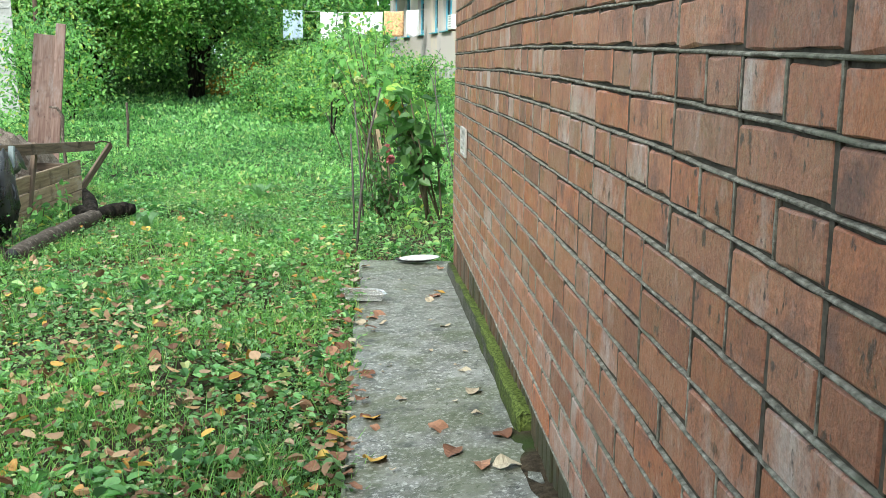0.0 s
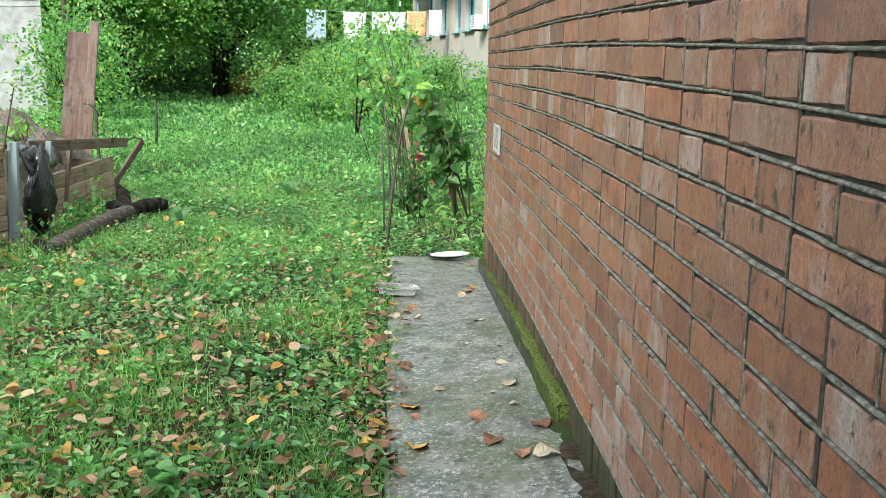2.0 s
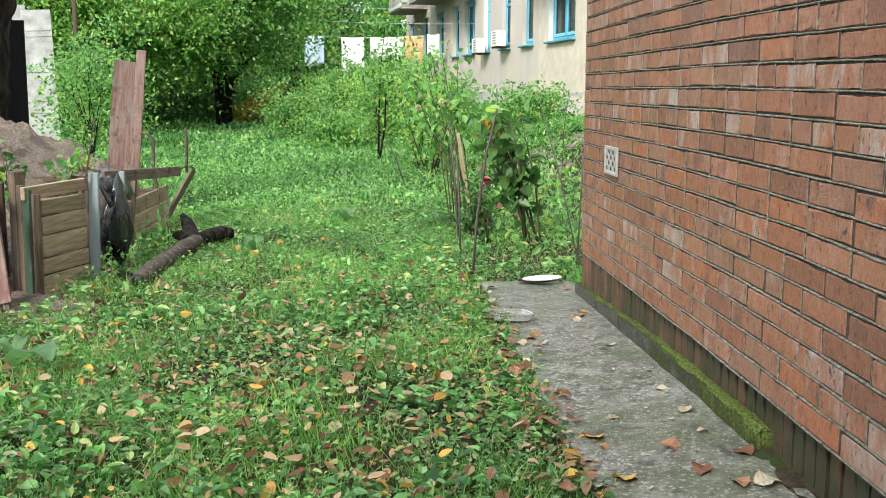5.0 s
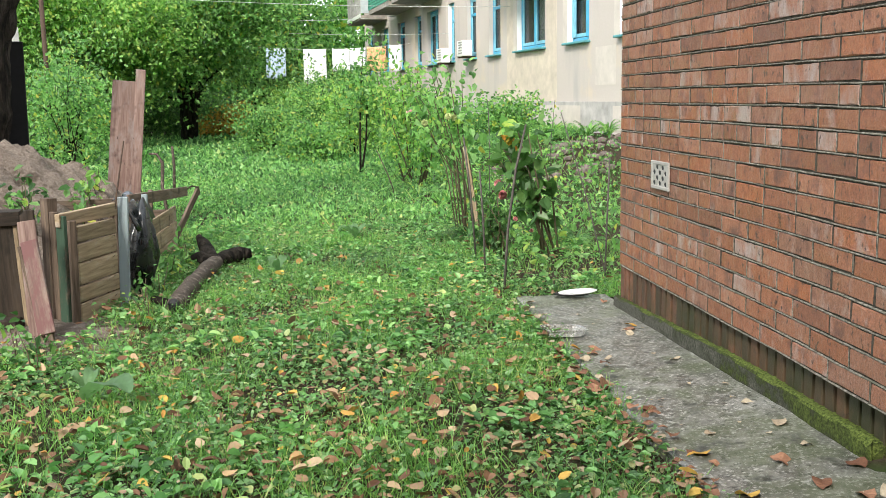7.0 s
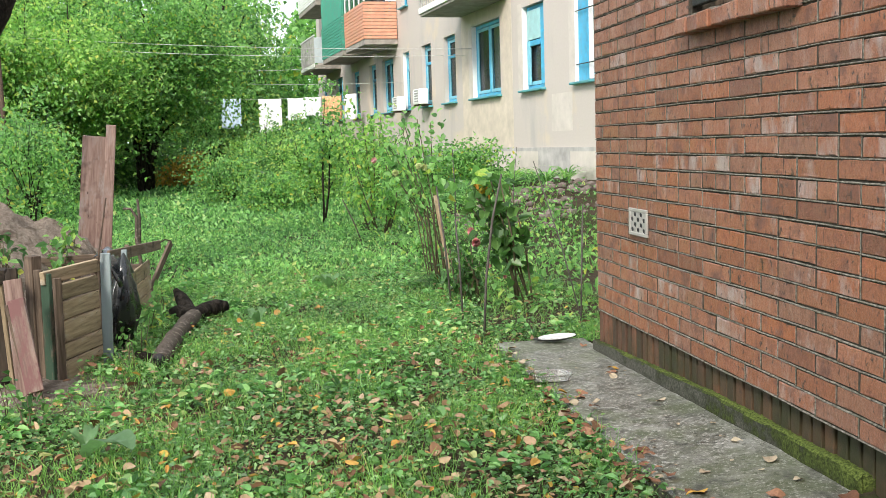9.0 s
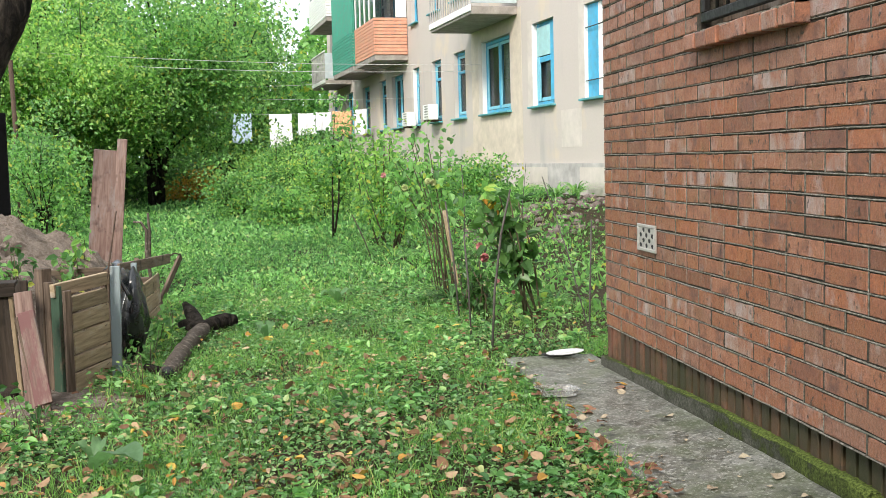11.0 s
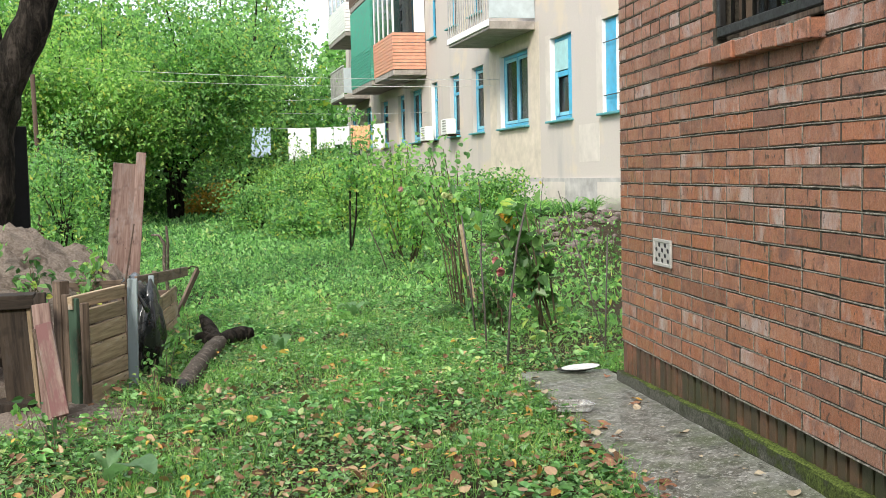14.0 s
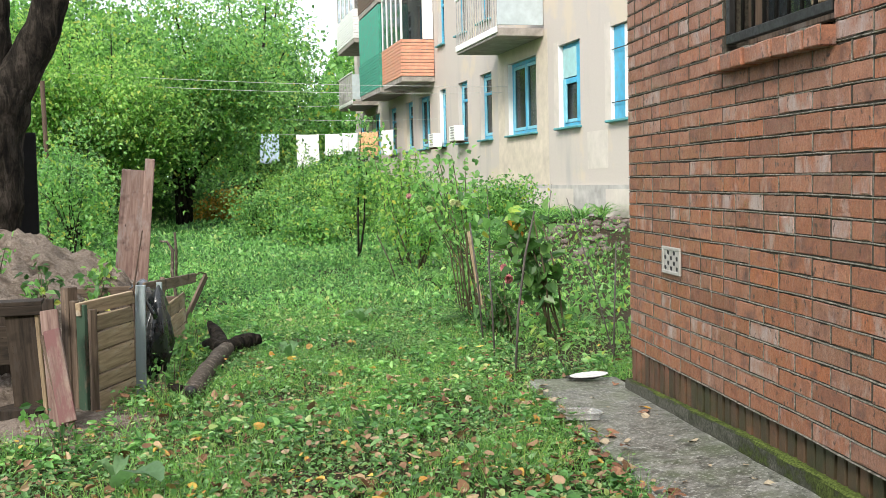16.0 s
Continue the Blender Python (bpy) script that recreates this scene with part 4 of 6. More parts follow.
# ---- boards, crates and sand ----
def build_sand():
    vs, fs = [], []
    nx, ny = 84, 96
    for j in range(ny + 1):
        for i in range(nx + 1):
            x, y = -6.2 + 3.7 * i / nx, -0.6 + 4.6 * j / ny
            d = math.hypot((x + 4.05) / (1.5 if x > -4.05 else 2.2), (y - 2.45) / (2.75 if y < 2.45 else 2.0))
            z = 0.90 * min(1.0, max(0.0, (-2.86 - x) / 0.3)) * max(0.0, 1 - d ** 1.3) ** 0.8
            toe = 0.05 * max(0.0, 1 - math.hypot((x + 3.05) / 0.52, (y + 0.05) / 0.44)) ** 0.6
            z += (0.09 * noise.noise(Vector((x * 2.5, y * 2.5, 0))) + 0.075 * noise.noise(Vector((x * 6, y * 6, 3))) + 0.06 * noise.noise(Vector((x * 14, y * 14, 3)))) * min(1, z * 5 + 0.2)
            edge = min(i, nx - i, j, ny - j)
            z = max(z - 0.035, -0.1) + toe if edge else -0.12
            vs.append((x, y, z))
    w = nx + 1
    for j in range(ny):
        for i in range(nx):
            a = j * w + i
            fs.append((a, a + 1, a + w + 1, a + w))
    ob = arrays("soil_mound", vs, fs, M_SAND, smooth=True)
    tagged(ob, "heap of pale sandy soil piled behind the crate", "soil heap")


build_sand()


def planks(parent, a, b, zs, thick, material, jit=0.004):
    """Boards one over another between two plan points."""
    for z0, z1 in zs:
        zm = (z0 + z1) / 2
        beam("plank", (*a, zm + random.uniform(-0.003, 0.003)), (*b, zm), thick, z1 - z0, material, parent, 0.004, jit=jit)


def build_crate():
    c = root("wooden_crate", pose(0, 0, 0), "open crate of weathered tan planks holding soil", "crate")
    planks(c, (-2.875, 0.125), (-2.765, 0.56), [(-0.04, 0.085), (0.093, 0.175), (0.185, 0.30), (0.306, 0.405), (0.412, 0.495)], 0.024, M_TANWOOD)
    beam("top_rail", (-2.965, 0.135, 0.53), (-2.755, 0.565, 0.545), 0.03, 0.07, M_TANWOOD, c)
    beam("corner_strip", (-2.888, 0.09, -0.05), (-2.882, 0.095, 0.535), 0.026, 0.04, M_OLDWOOD, c)
    beam("green_board", (-2.955, 0.155, -0.05), (-2.95, 0.16, 0.555), 0.075, 0.022, M_GREENWOOD, c, up=(0.7, 0.7, 0), label="board with flaking dark green paint")
    beam("brown_board", (-3.0, 0.215, -0.05), (-2.998, 0.215, 0.57), 0.05, 0.03, M_OLDWOOD, c, up=(0.7, 0.7, 0))
    beam("dark_post", (-3.045, 0.27, -0.05), (-3.035, 0.27, 0.64), 0.07, 0.06, M_OLDWOOD, c, up=(0.7, 0.7, 0), label="dark brown corner post")
    beam("grey_post", (-2.735, 0.60, -0.05), (-2.715, 0.61, 0.605), 0.055, 0.035, M_GREYPOST, c, up=(0, 1, 0), label="post with flaking grey-blue paint")
    beam("inner_post", (-2.785, 0.62, -0.05), (-2.775, 0.62, 0.56), 0.05, 0.03, M_OLDWOOD, c, up=(0, 1, 0))
    planks(c, (-3.06, 0.30), (-2.98, 0.78), [(-0.04, 0.2), (0.21, 0.42)], 0.024, M_OLDWOOD)


build_crate()


def build_left_box():
    b = root("wooden_box", pose(0, 0, 0), "dark weathered open-fronted wooden box beside the crate", "wooden box")
    beam("lid_board", (-4.3, -0.08, 0.585), (-3.13, 0.10, 0.585), 0.16, 0.022, M_DARKWOOD_SHADE, b)
    beam("lid_edge", (-4.3, -0.155, 0.545), (-3.12, 0.03, 0.55), 0.02, 0.05, M_DARKWOOD_SHADE, b)
    beam("front_board", (-3.20, 0.055, -0.05), (-3.225, 0.035, 0.54), 0.155, 0.022, M_DARKWOOD_SHADE, b, up=(-0.15, 1, 0))
    beam("front_board", (-3.75, -0.03, 0.37), (-3.27, 0.045, 0.37), 0.022, 0.20, M_DARKWOOD_SHADE, b)
    beam("corner_strip", (-3.125, 0.06, -0.05), (-3.15, 0.045, 0.53), 0.02, 0.025, M_TANWOOD, b, up=(0, 1, 0))
    # back and base boards added near-black for the shade within the box
    slab_box("back_board", -4.3, -3.14, 0.35, 0.38, -0.05, 0.57, M_DARKWOOD_SHADE, b)
    slab_box("base_board", -4.3, -3.15, -0.06, 0.349, -0.03, 0.05, M_DARKWOOD_SHADE, b)


build_left_box()


def build_pink_board():
    ob = root("pink_board", pose(0, 0, 0), "board with flaking pink paint leaning on the box", "board")
    beam("board", (-2.93, -0.325, 0.035), (-3.03, -0.17, 0.47), 0.082, 0.018, M_PINKWOOD, ob, up=(0.1, 1, 0), jit=0.004)
    beam("batten", (-2.945, -0.31, -0.05), (-3.075, -0.155, 0.44), 0.018, 0.03, M_OLDWOOD, ob, up=(0.1, 1, 0))
    beam("foot_strip", (-2.90, -0.335, -0.05), (-2.925, -0.30, 0.06), 0.025, 0.02, M_OLDWOOD, ob, up=(0.1, 1, 0))
    beam("back_board", (-2.99, -0.235, -0.05), (-3.055, -0.09, 0.56), 0.09, 0.018, M_REDWOOD, ob, up=(0.1, 1, 0))


build_pink_board()


def build_far_crate():
    c = root("slatted_box", pose(0, 0, 0), "low slatted box of brown planks with a loose top rail", "slatted box")
    planks(c, (-2.79, 1.45), (-2.755, 2.86), [(-0.05, 0.085), (0.095, 0.205), (0.215, 0.325)], 0.022, M_TANWOOD)
    beam("top_rail", (-2.75, 0.95, 0.55), (-2.68, 3.02, 0.425), 0.02, 0.075, M_OLDWOOD, c)
    beam("brace", (-2.755, 2.84, 0.08), (-2.62, 3.32, 0.415), 0.022, 0.06, M_OLDWOOD, c)
    beam("strut", (-2.775, 1.62, -0.05), (-2.765, 1.85, 0.535), 0.03, 0.05, M_OLDWOOD, c, up=(0, 1, 0))
    tube("hook_wire", [(-2.68, 3.0, 0.44), (-2.65, 3.15, 0.455), (-2.62, 3.3, 0.43)], [0.006] * 3, M_RUST, c, 6)
    planks(c, (-2.765, 2.87), (-3.5, 2.9), [(-0.05, 0.14), (0.15, 0.3)], 0.022, M_OLDWOOD)
    beam("cross_board", (-3.5, 1.5, 0.46), (-2.79, 1.6, 0.47), 0.02, 0.09, M_OLDWOOD, c)
    beam("grey_pole", (-2.70, 1.12, -0.04), (-2.69, 1.16, 0.57), 0.035, 0.03, M_GREYPOST, c, up=(0, 1, 0))


build_far_crate()


def build_tall_boards():
    a = root("wide_board", pose(0, 0, 0), "wide faded red-brown board standing upright behind the crate", "board")
    beam("board", (-3.385, 3.76, -0.06), (-3.245, 3.80, 1.317), 0.21, 0.028, M_REDWOOD, a, up=(0, 1, 0), jit=0.004)
    b = root("narrow_board", pose(0, 0, 0), "narrow reddish board leaning against the wide one", "board")
    beam("board", (-3.235, 3.71, -0.06), (-3.10, 3.74, 1.406), 0.078, 0.03, M_REDWOOD, b, up=(0, 1, 0), jit=0.004)
    c = root("thin_rod", pose(0, 0, 0), "thin rusty rod stuck in the ground by the crate", "rod")
    tube("rod", [(-2.815, 0.50, -0.05), (-2.76, 0.54, 0.5), (-2.69, 0.60, 0.92)], [0.007, 0.006, 0.004], M_RUST, c, 6)
    d = root("bark_stick", pose(0, 0, 0), "peeling pale stick with a hooked top", "stick")
    tube("stick", [(-2.80, 2.5, -0.04), (-2.76, 2.55, 0.25), (-2.80, 2.6, 0.5), (-2.79, 2.6, 0.68), (-2.83, 2.6, 0.745), (-2.88, 2.58, 0.75)], [0.014, 0.013, 0.012, 0.013, 0.01, 0.008], M_LOG, d, 7, 0.15)
    e = root("pale_stake", pose(0, 0, 0), "thin pale stake standing in the lawn", "stake")
    tube("stake", [(-3.35, 7.0, -0.05), (-3.33, 7.0, 0.4), (-3.34, 7.0, 0.62)], [0.02, 0.018, 0.014], M_LOG, e, 6, 0.1)


build_tall_boards()


def build_bag():
    bm = bmesh.new()
    bmesh.ops.create_icosphere(bm, subdivisions=4, radius=1)
    for v in bm.verts:
        p = v.co.copy()
        t = (p.z + 1) / 2
        fat = 0.42 + 0.75 * math.sin(math.pi * min(1, (1 - t) * 0.66 + 0.05)) ** 1.3
        n1 = noise.noise(Vector((p.x * 3.5, p.y * 3.5, p.z * 0.8)))
        n2 = noise.noise(Vector((p.x * 9, p.y * 9, p.z * 2.5 + 4)))
        k = fat * (1 + 0.28 * n1 + 0.14 * n2)
        v.co = Vector((p.x * 0.078 * k, p.y * 0.135 * k, 0.265 + p.z * 0.30))
    bmesh.ops.transform(bm, matrix=pose(-2.70, 0.93, 0.01, 0, 4, 5), verts=bm.verts)
    ob = root("rubbish_bag", pose(0, 0, 0), "sagging black plastic bag hung between crate and box", "bag")
    part("bag", bm, M_BAG, ob, smooth=True)
    vs, fs = [], []
    for i in range(13):
        for j in range(7):
            u, w = i / 12, j / 6
            vs.append((-2.80 + 0.14 * w + 0.012 * math.sin(u * 19), 0.72 + 0.62 * u, 0.575 - 0.17 * w * w + 0.02 * math.sin(u * 11 + w * 5)))
    for i in range(12):
        for j in range(6):
            a = i * 7 + j
            fs.append((a, a + 1, a + 8, a + 7))
    f = arrays("folded_rim", vs, fs, M_BAG, ob, True)
    f.modifiers.new("thickness", "SOLIDIFY").thickness = 0.004


build_bag()


def rough_limb(name, pts, radii, material, parent, seed, sides=16, steps=7):
    """A limb with lumps, along a smooth line through the points."""
    P, R = [], []
    pts = [Vector(q) for q in pts]
    for i in range(len(pts) - 1):
        for k in range(steps):
            t = k / steps
            P.append(pts[i].lerp(pts[i + 1], t))
            R.append(radii[i] + (radii[i + 1] - radii[i]) * t)
    P.append(pts[-1])
    R.append(radii[-1])
    v, f = tube_rings(P, R, sides)
    out = []
    for i, q in enumerate(v):
        c = P[i // sides]
        d = q - c
        k = 1 + 0.20 * noise.noise(q * 5 + Vector((seed, 0, 0))) + 0.05 * noise.noise(q * 30 + Vector((0, seed, 0)))
        out.append(tuple(c + d * k))
    return arrays(name, out, f, material, parent, True)


def build_log():
    g = root("fallen_log", pose(0, 0, 0), "rotting fallen log with peeling bark and a forked end", "log")
    rough_limb("trunk", [(-2.41, 0.26, 0.03), (-2.40, 0.65, 0.035), (-2.38, 1.05, 0.045), (-2.345, 1.5, 0.05), (-2.32, 1.75, 0.055)], [0.050, 0.053, 0.051, 0.058, 0.05], M_LOG, g, 1, 18, 26)
    rough_limb("broken_branch", [(-2.34, 1.62, 0.055), (-2.39, 1.78, 0.10), (-2.43, 1.88, 0.15), (-2.47, 1.93, 0.20)], [0.05, 0.055, 0.045, 0.018], M_BARK, g, 2, 14, 9)
    rough_limb("broken_branch", [(-2.33, 1.66, 0.055), (-2.25, 1.80, 0.07), (-2.18, 1.88, 0.065), (-2.11, 1.90, 0.07)], [0.05, 0.05, 0.055, 0.03], M_BARK, g, 3, 14, 9)
    rough_limb("broken_branch", [(-2.35, 1.6, 0.055), (-2.43, 1.68, 0.09), (-2.49, 1.72, 0.08)], [0.045, 0.04, 0.02], M_BARK, g, 4, 12, 4)
    # flat near-black disc painted as the shade inside the log's hollow
    tube("hollow_shade_disc", [(-2.412, 0.252, 0.04), (-2.411, 0.262, 0.04)], [0.034, 0.034], M_INSIDESHADE, g, 12, 0.08)
    tube("stub", [(-2.45, 0.35, 0.02), (-2.55, 0.42, 0.05)], [0.03, 0.02], M_BARK, g, 7, 0.2)


build_log()


def build_felt_screen():
    s = root("felt_screen", pose(0, 0, 0), "tall screen clad in torn black roofing felt", "screen")
    for i in range(6):
        x0 = -7.8 + 0.645 * i
        slab_box("felt_sheet", x0, x0 + 0.63, 3.3 + random.uniform(0, 0.02), 3.33, -0.05, 1.64 + random.uniform(-0.02, 0.02), M_TAR, s, 0.004, jit=0.012)
    beam("top_rail", (-7.8, 3.36, 1.60), (-3.96, 3.36, 1.60), 0.05, 0.05, M_OLDWOOD, s)
    for x in (-7.6, -5.8, -4.0):
        beam("post", (x, 3.37, -0.05), (x, 3.37, 1.62), 0.06, 0.06, M_OLDWOOD, s, up=(0, 1, 0))


build_felt_screen()


def build_fence():
    f = root("sheet_fence", pose(0, 0, 0), "fence of old pale grey ribbed sheets with rusty posts", "fence")
    x = -10.6
    i = 0
    while x < -6.75:
        w = 0.62 if i % 2 else 0.50
        m = pose(x, 13.0 + (0.06 if i % 2 else 0), -0.05, random.uniform(-2, 2), random.uniform(-1.5, 1.5), 0)
        bm = bmesh.new()
        box(bm, 0, w, 0, 0.015, 0, 2.45 + 0.1 * (i % 2), m, 0.003)
        for k in (0.7, 1.4, 2.0, 2.1):
            box(bm, 0.02, w - 0.02, -0.012, -0.001, k, k + 0.03, m, 0.003)
        sheet = part("sheet", bm, M_FENCE, f)
        x += w + 0.03
        i += 1
    for px in (-6.2, -8.4):
        tube("post", [(px, 12.9, -0.05), (px + 0.02, 12.9, 1.2), (px, 12.9, 3.0)], [0.045, 0.04, 0.04], M_RUST, f, 8, 0.05)


build_fence()

# ---- lawn ----
def lawn_points(n, x0, x1, y0, y1):
    x, y = rng.uniform(x0, x1, n), rng.uniform(y0, y1, n)
    keep = ~((x > -0.50 + 0.05 * rng.normal(size=n) * 0.5) & (y < 0.40)) & ~((x > -0.02) & (y < 0.05))
    keep &= ~((((x + 4.05) / 1.1) ** 2 + ((y - 2.45) / 1.8) ** 2 < 1)) & ~((x < -2.8) & (y > -0.4 + 0.4 * (x + 3.0)) & (y < 3))
    keep &= ~((x > -0.35 - 0.03 * y) & (y > 0.9) & (y < 10.5) & (rng.uniform(size=n) < 0.72))
    x, y = x[keep], y[keep]
    return np.stack([x, y, ground_z(x, y)], -1)


def build_lawn():
    # low broad leaves close by
    p = lawn_points(170000, -4.2, 0.6, -4.6, 4.0)
    patch = np.array([noise.noise(Vector((q[0] * 2.1, q[1] * 2.1, 9))) for q in p])
    p = p[patch + rng.normal(0, 0.3, len(p)) > -0.28]
    n = len(p)
    p[:, 2] += np.abs(rng.normal(0.036, 0.026, n))
    up = unit(rng.normal(size=(n, 3)) * 0.36 + (0, 0, 1))
    ah = rand_dirs(n, 0.75)
    s = 0.009 + 0.025 * rng.uniform(size=n) ** 1.7
    s[rng.uniform(size=n) < 0.015] *= 1.8
    o = leaf_mesh("ground_cover", p, ah, up, s, s * rng.uniform(0.42, 0.9, n), M_LAWN, droop=rng.uniform(-0.1, 0.45, n), fold=rng.uniform(0.05, 0.4, n), kind="round")
    tagged(o, "low broad-leaved weeds covering the lawn", "weeds", kind="stuff")
    # rosettes of broader leaves here and there
    p = lawn_points(2600, -4.0, 0.3, -4.4, 9.0)
    spot = np.array([noise.noise(Vector((q[0] * 1.1, q[1] * 1.1, 17))) for q in p])
    p = p[spot + rng.normal(0, 0.2, len(p)) > 0.0]
    p = np.repeat(p, 9, axis=0)
    n = len(p)
    p[:, 2] += rng.uniform(0.02, 0.075, n)
    ah = unit(rng.normal(size=(n, 3)) * (1, 1, 0.25) + (0, 0, 0.15))
    s = rng.uniform(0.028, 0.058, n)
    o = leaf_mesh("broad_weeds", p + ah * 0.02, ah, unit(rng.normal(size=(n, 3)) * 0.25 + (0, 0, 1)), s, s * rng.uniform(0.55, 0.85, n), M_MEADOW, droop=rng.uniform(0.05, 0.5, n), fold=rng.uniform(0.1, 0.4, n), kind="round")
    tagged(o, "rosettes of broad light green weeds in the lawn", "weeds", kind="stuff")
    # grass blades close by
    p = lawn_points(150000, -4.2, 0.6, -4.6, 4.0)
    clump = np.array([noise.noise(Vector((q[0] * 1.6, q[1] * 1.6, 4))) for q in p])
    p = p[clump + rng.normal(0, 0.25, len(p)) > 0.05]
    n = len(p)
    ah = unit(rng.normal(size=(n, 3)) * (0.45, 0.45, 0.1) + (0, 0, 1))
    o = leaf_mesh("grass", p, ah, rand_dirs(n, 0.9), rng.uniform(0.05, 0.13, n), rng.uniform(0.002, 0.0052, n), M_GRASS, droop=rng.uniform(0.1, 0.6, n), kind="blade", fold=0)
    tagged(o, "tufts of green grass in the lawn", "grass", kind="stuff")
    # farther lawn
    p = lawn_points(150000, -9.0, 2.6, 3.6, 25.0)
    n = len(p)
    p[:, 2] += np.abs(rng.normal(0.05, 0.05, n))
    far = np.clip(p[:, 1] / 12, 0.6, 2.0)
    s = (0.035 + 0.075 * rng.uniform(size=n) ** 2) * far
    o = leaf_mesh("meadow", p, unit(rng.normal(size=(n, 3)) + (0, 0, 0.6)), unit(rng.normal(size=(n, 3)) + (0, -0.4, 0.3)), s, s * rng.uniform(0.4, 0.8, n), M_MEADOW, kind="diamond")
    tagged(o, "taller bright green weeds farther down the lawn", "weeds", kind="stuff")
    # long grass farther down
    p = lawn_points(58000, -7.5, 2.2, 3.6, 22.0)
    clump = np.array([noise.noise(Vector((q[0] * 0.9, q[1] * 0.7, 4))) for q in p])
    p = p[clump + rng.normal(0, 0.2, len(p)) > 0.0]
    n = len(p)
    ah = unit(rng.normal(size=(n, 3)) * (0.5, 0.5, 0.1) + (0, 0, 1))
    o = leaf_mesh("long_grass", p, ah, rand_dirs(n, 0.9), rng.uniform(0.08, 0.22, n), rng.uniform(0.005, 0.011, n), M_GRASS, droop=rng.uniform(0.2, 0.7, n), kind="blade", fold=0)
    tagged(o, "long bright grass farther down the lawn", "grass", kind="stuff")
    # fallen leaves among the grass
    p = lawn_points(26000, -4.2, 0.4, -4.6, 4.0)
    w = np.clip((1.5 - p[:, 1]) / 5.5, 0.06, 1)
    p = p[rng.uniform(size=len(p)) < w * 0.75]
    n = len(p)
    p[:, 2] += rng.uniform(0.02, 0.085, n)
    s = 0.02 + 0.043 * rng.uniform(size=n) ** 1.6
    o = leaf_mesh("leaf_litter", p, rand_dirs(n, 0.8), unit(rng.normal(size=(n, 3)) * 0.35 + (0, 0, 1)), s, s * rng.uniform(0.45, 0.85, n), M_FALL, fold=rng.uniform(-0.3, 0.55, n), droop=rng.uniform(-0.35, 0.4, n), kind="round")
    tagged(o, "fallen brown and yellow leaves scattered in the lawn", "fallen leaves", kind="stuff")

    # the lawn goes on round about
    p = lawn_points(60000, -10.0, 0.5, -8.4, 4.0)
    p = p[(p[:, 0] < -4.0) | (p[:, 1] < -4.4)]
    n = len(p)
    p[:, 2] += np.abs(rng.normal(0.04, 0.025, n))
    s = rng.uniform(0.03, 0.07, n)
    o = leaf_mesh("outer_lawn", p, rand_dirs(n, 0.6), unit(rng.normal(size=(n, 3)) * 0.45 + (0, 0, 1)), s, s * 0.8, M_LAWN, kind="round")
    tagged(o, "weedy lawn going on round the yard", "weeds", kind="stuff")


build_lawn()


def bush(name, x, y, height, spread, n, leaf, mat, label, category, stems=7, seed=0, trunk=0.05, low=0.25, z=None):
    """A tree or shrub: forked limbs and a loose crown of leaf clumps."""
    r = random.Random(seed)
    g = np.random.default_rng(seed)
    z = float(ground_z(x, y)) if z is None else z
    t = root(name, pose(x, y, z - 0.03), label, category)
    limbs, tips = [], []
    for i in range(stems):
        a = 2 * math.pi * (i + r.random()) / stems
        lean = r.uniform(0.15, 0.6) * spread
        h = height * r.uniform(0.6, 0.95)
        p0 = Vector((r.uniform(-1, 1) * trunk * 2, r.uniform(-1, 1) * trunk * 2, 0))
        p3 = Vector((math.cos(a) * lean, math.sin(a) * lean, h))
        p1 = p0.lerp(p3, 0.33) + Vector((r.uniform(-1, 1), r.uniform(-1, 1), 0)) * 0.12 * spread
        p2 = p0.lerp(p3, 0.66) + Vector((r.uniform(-1, 1), r.uniform(-1, 1), 0)) * 0.15 * spread
        limbs.append(([p0, p1, p2, p3], [trunk, trunk * 0.75, trunk * 0.5, trunk * 0.15]))
        tips += [p2, p3]
        for q, b in ((p1, 0.55), (p1, 0.7), (p2, 0.6), (p2, 0.8), (p2, 0.5)):
            a2 = r.uniform(0, 6.28)
            e = q + Vector((math.cos(a2), math.sin(a2), r.uniform(0.1, 0.8))) * spread * r.uniform(0.3, 0.6)
            e.z = min(e.z, height)
            limbs.append(([q, q.lerp(e, 0.5) + Vector((0, 0, 0.05)), e], [trunk * 0.4, trunk * 0.25, trunk * 0.08]))
            tips += [e, q.lerp(e, 0.6)]
    tubes("trunk", limbs, M_BARK, t)
    tips = np.array([tuple(p) for p in tips if p.z > low * height])
    c = tips[g.integers(0, len(tips), n // 36)]
    c = c + g.normal(size=c.shape) * spread * (0.2, 0.2, 0.16)
    base = np.repeat(c, 36, axis=0)
    wide = np.repeat(g.uniform(0.6, 1.5, (len(c), 1)), 36, axis=0)
    tilt = np.repeat(g.normal(0, 0.35, (len(c), 2)), 36, axis=0)
    off = g.normal(size=base.shape) * leaf * (2.6, 2.6, 0.7) * wide
    off[:, 2] += (off[:, :2] * tilt).sum(1) - 0.10 * (off[:, 0] ** 2 + off[:, 1] ** 2) / leaf
    base = base + off
    k = len(base)
    ah = unit(g.normal(size=(k, 3)) + (0, 0, -0.25))
    up = unit(g.normal(size=(k, 3)) * 0.55 + (-0.15, -0.55, 0.7))
    s = g.uniform(0.6, 1.15, k) * leaf
    leaf_mesh("crown", base, ah, up, s, s * 0.62, mat, t, kind="diamond" if leaf > 0.12 or k > 9000 else "hex")
    return t


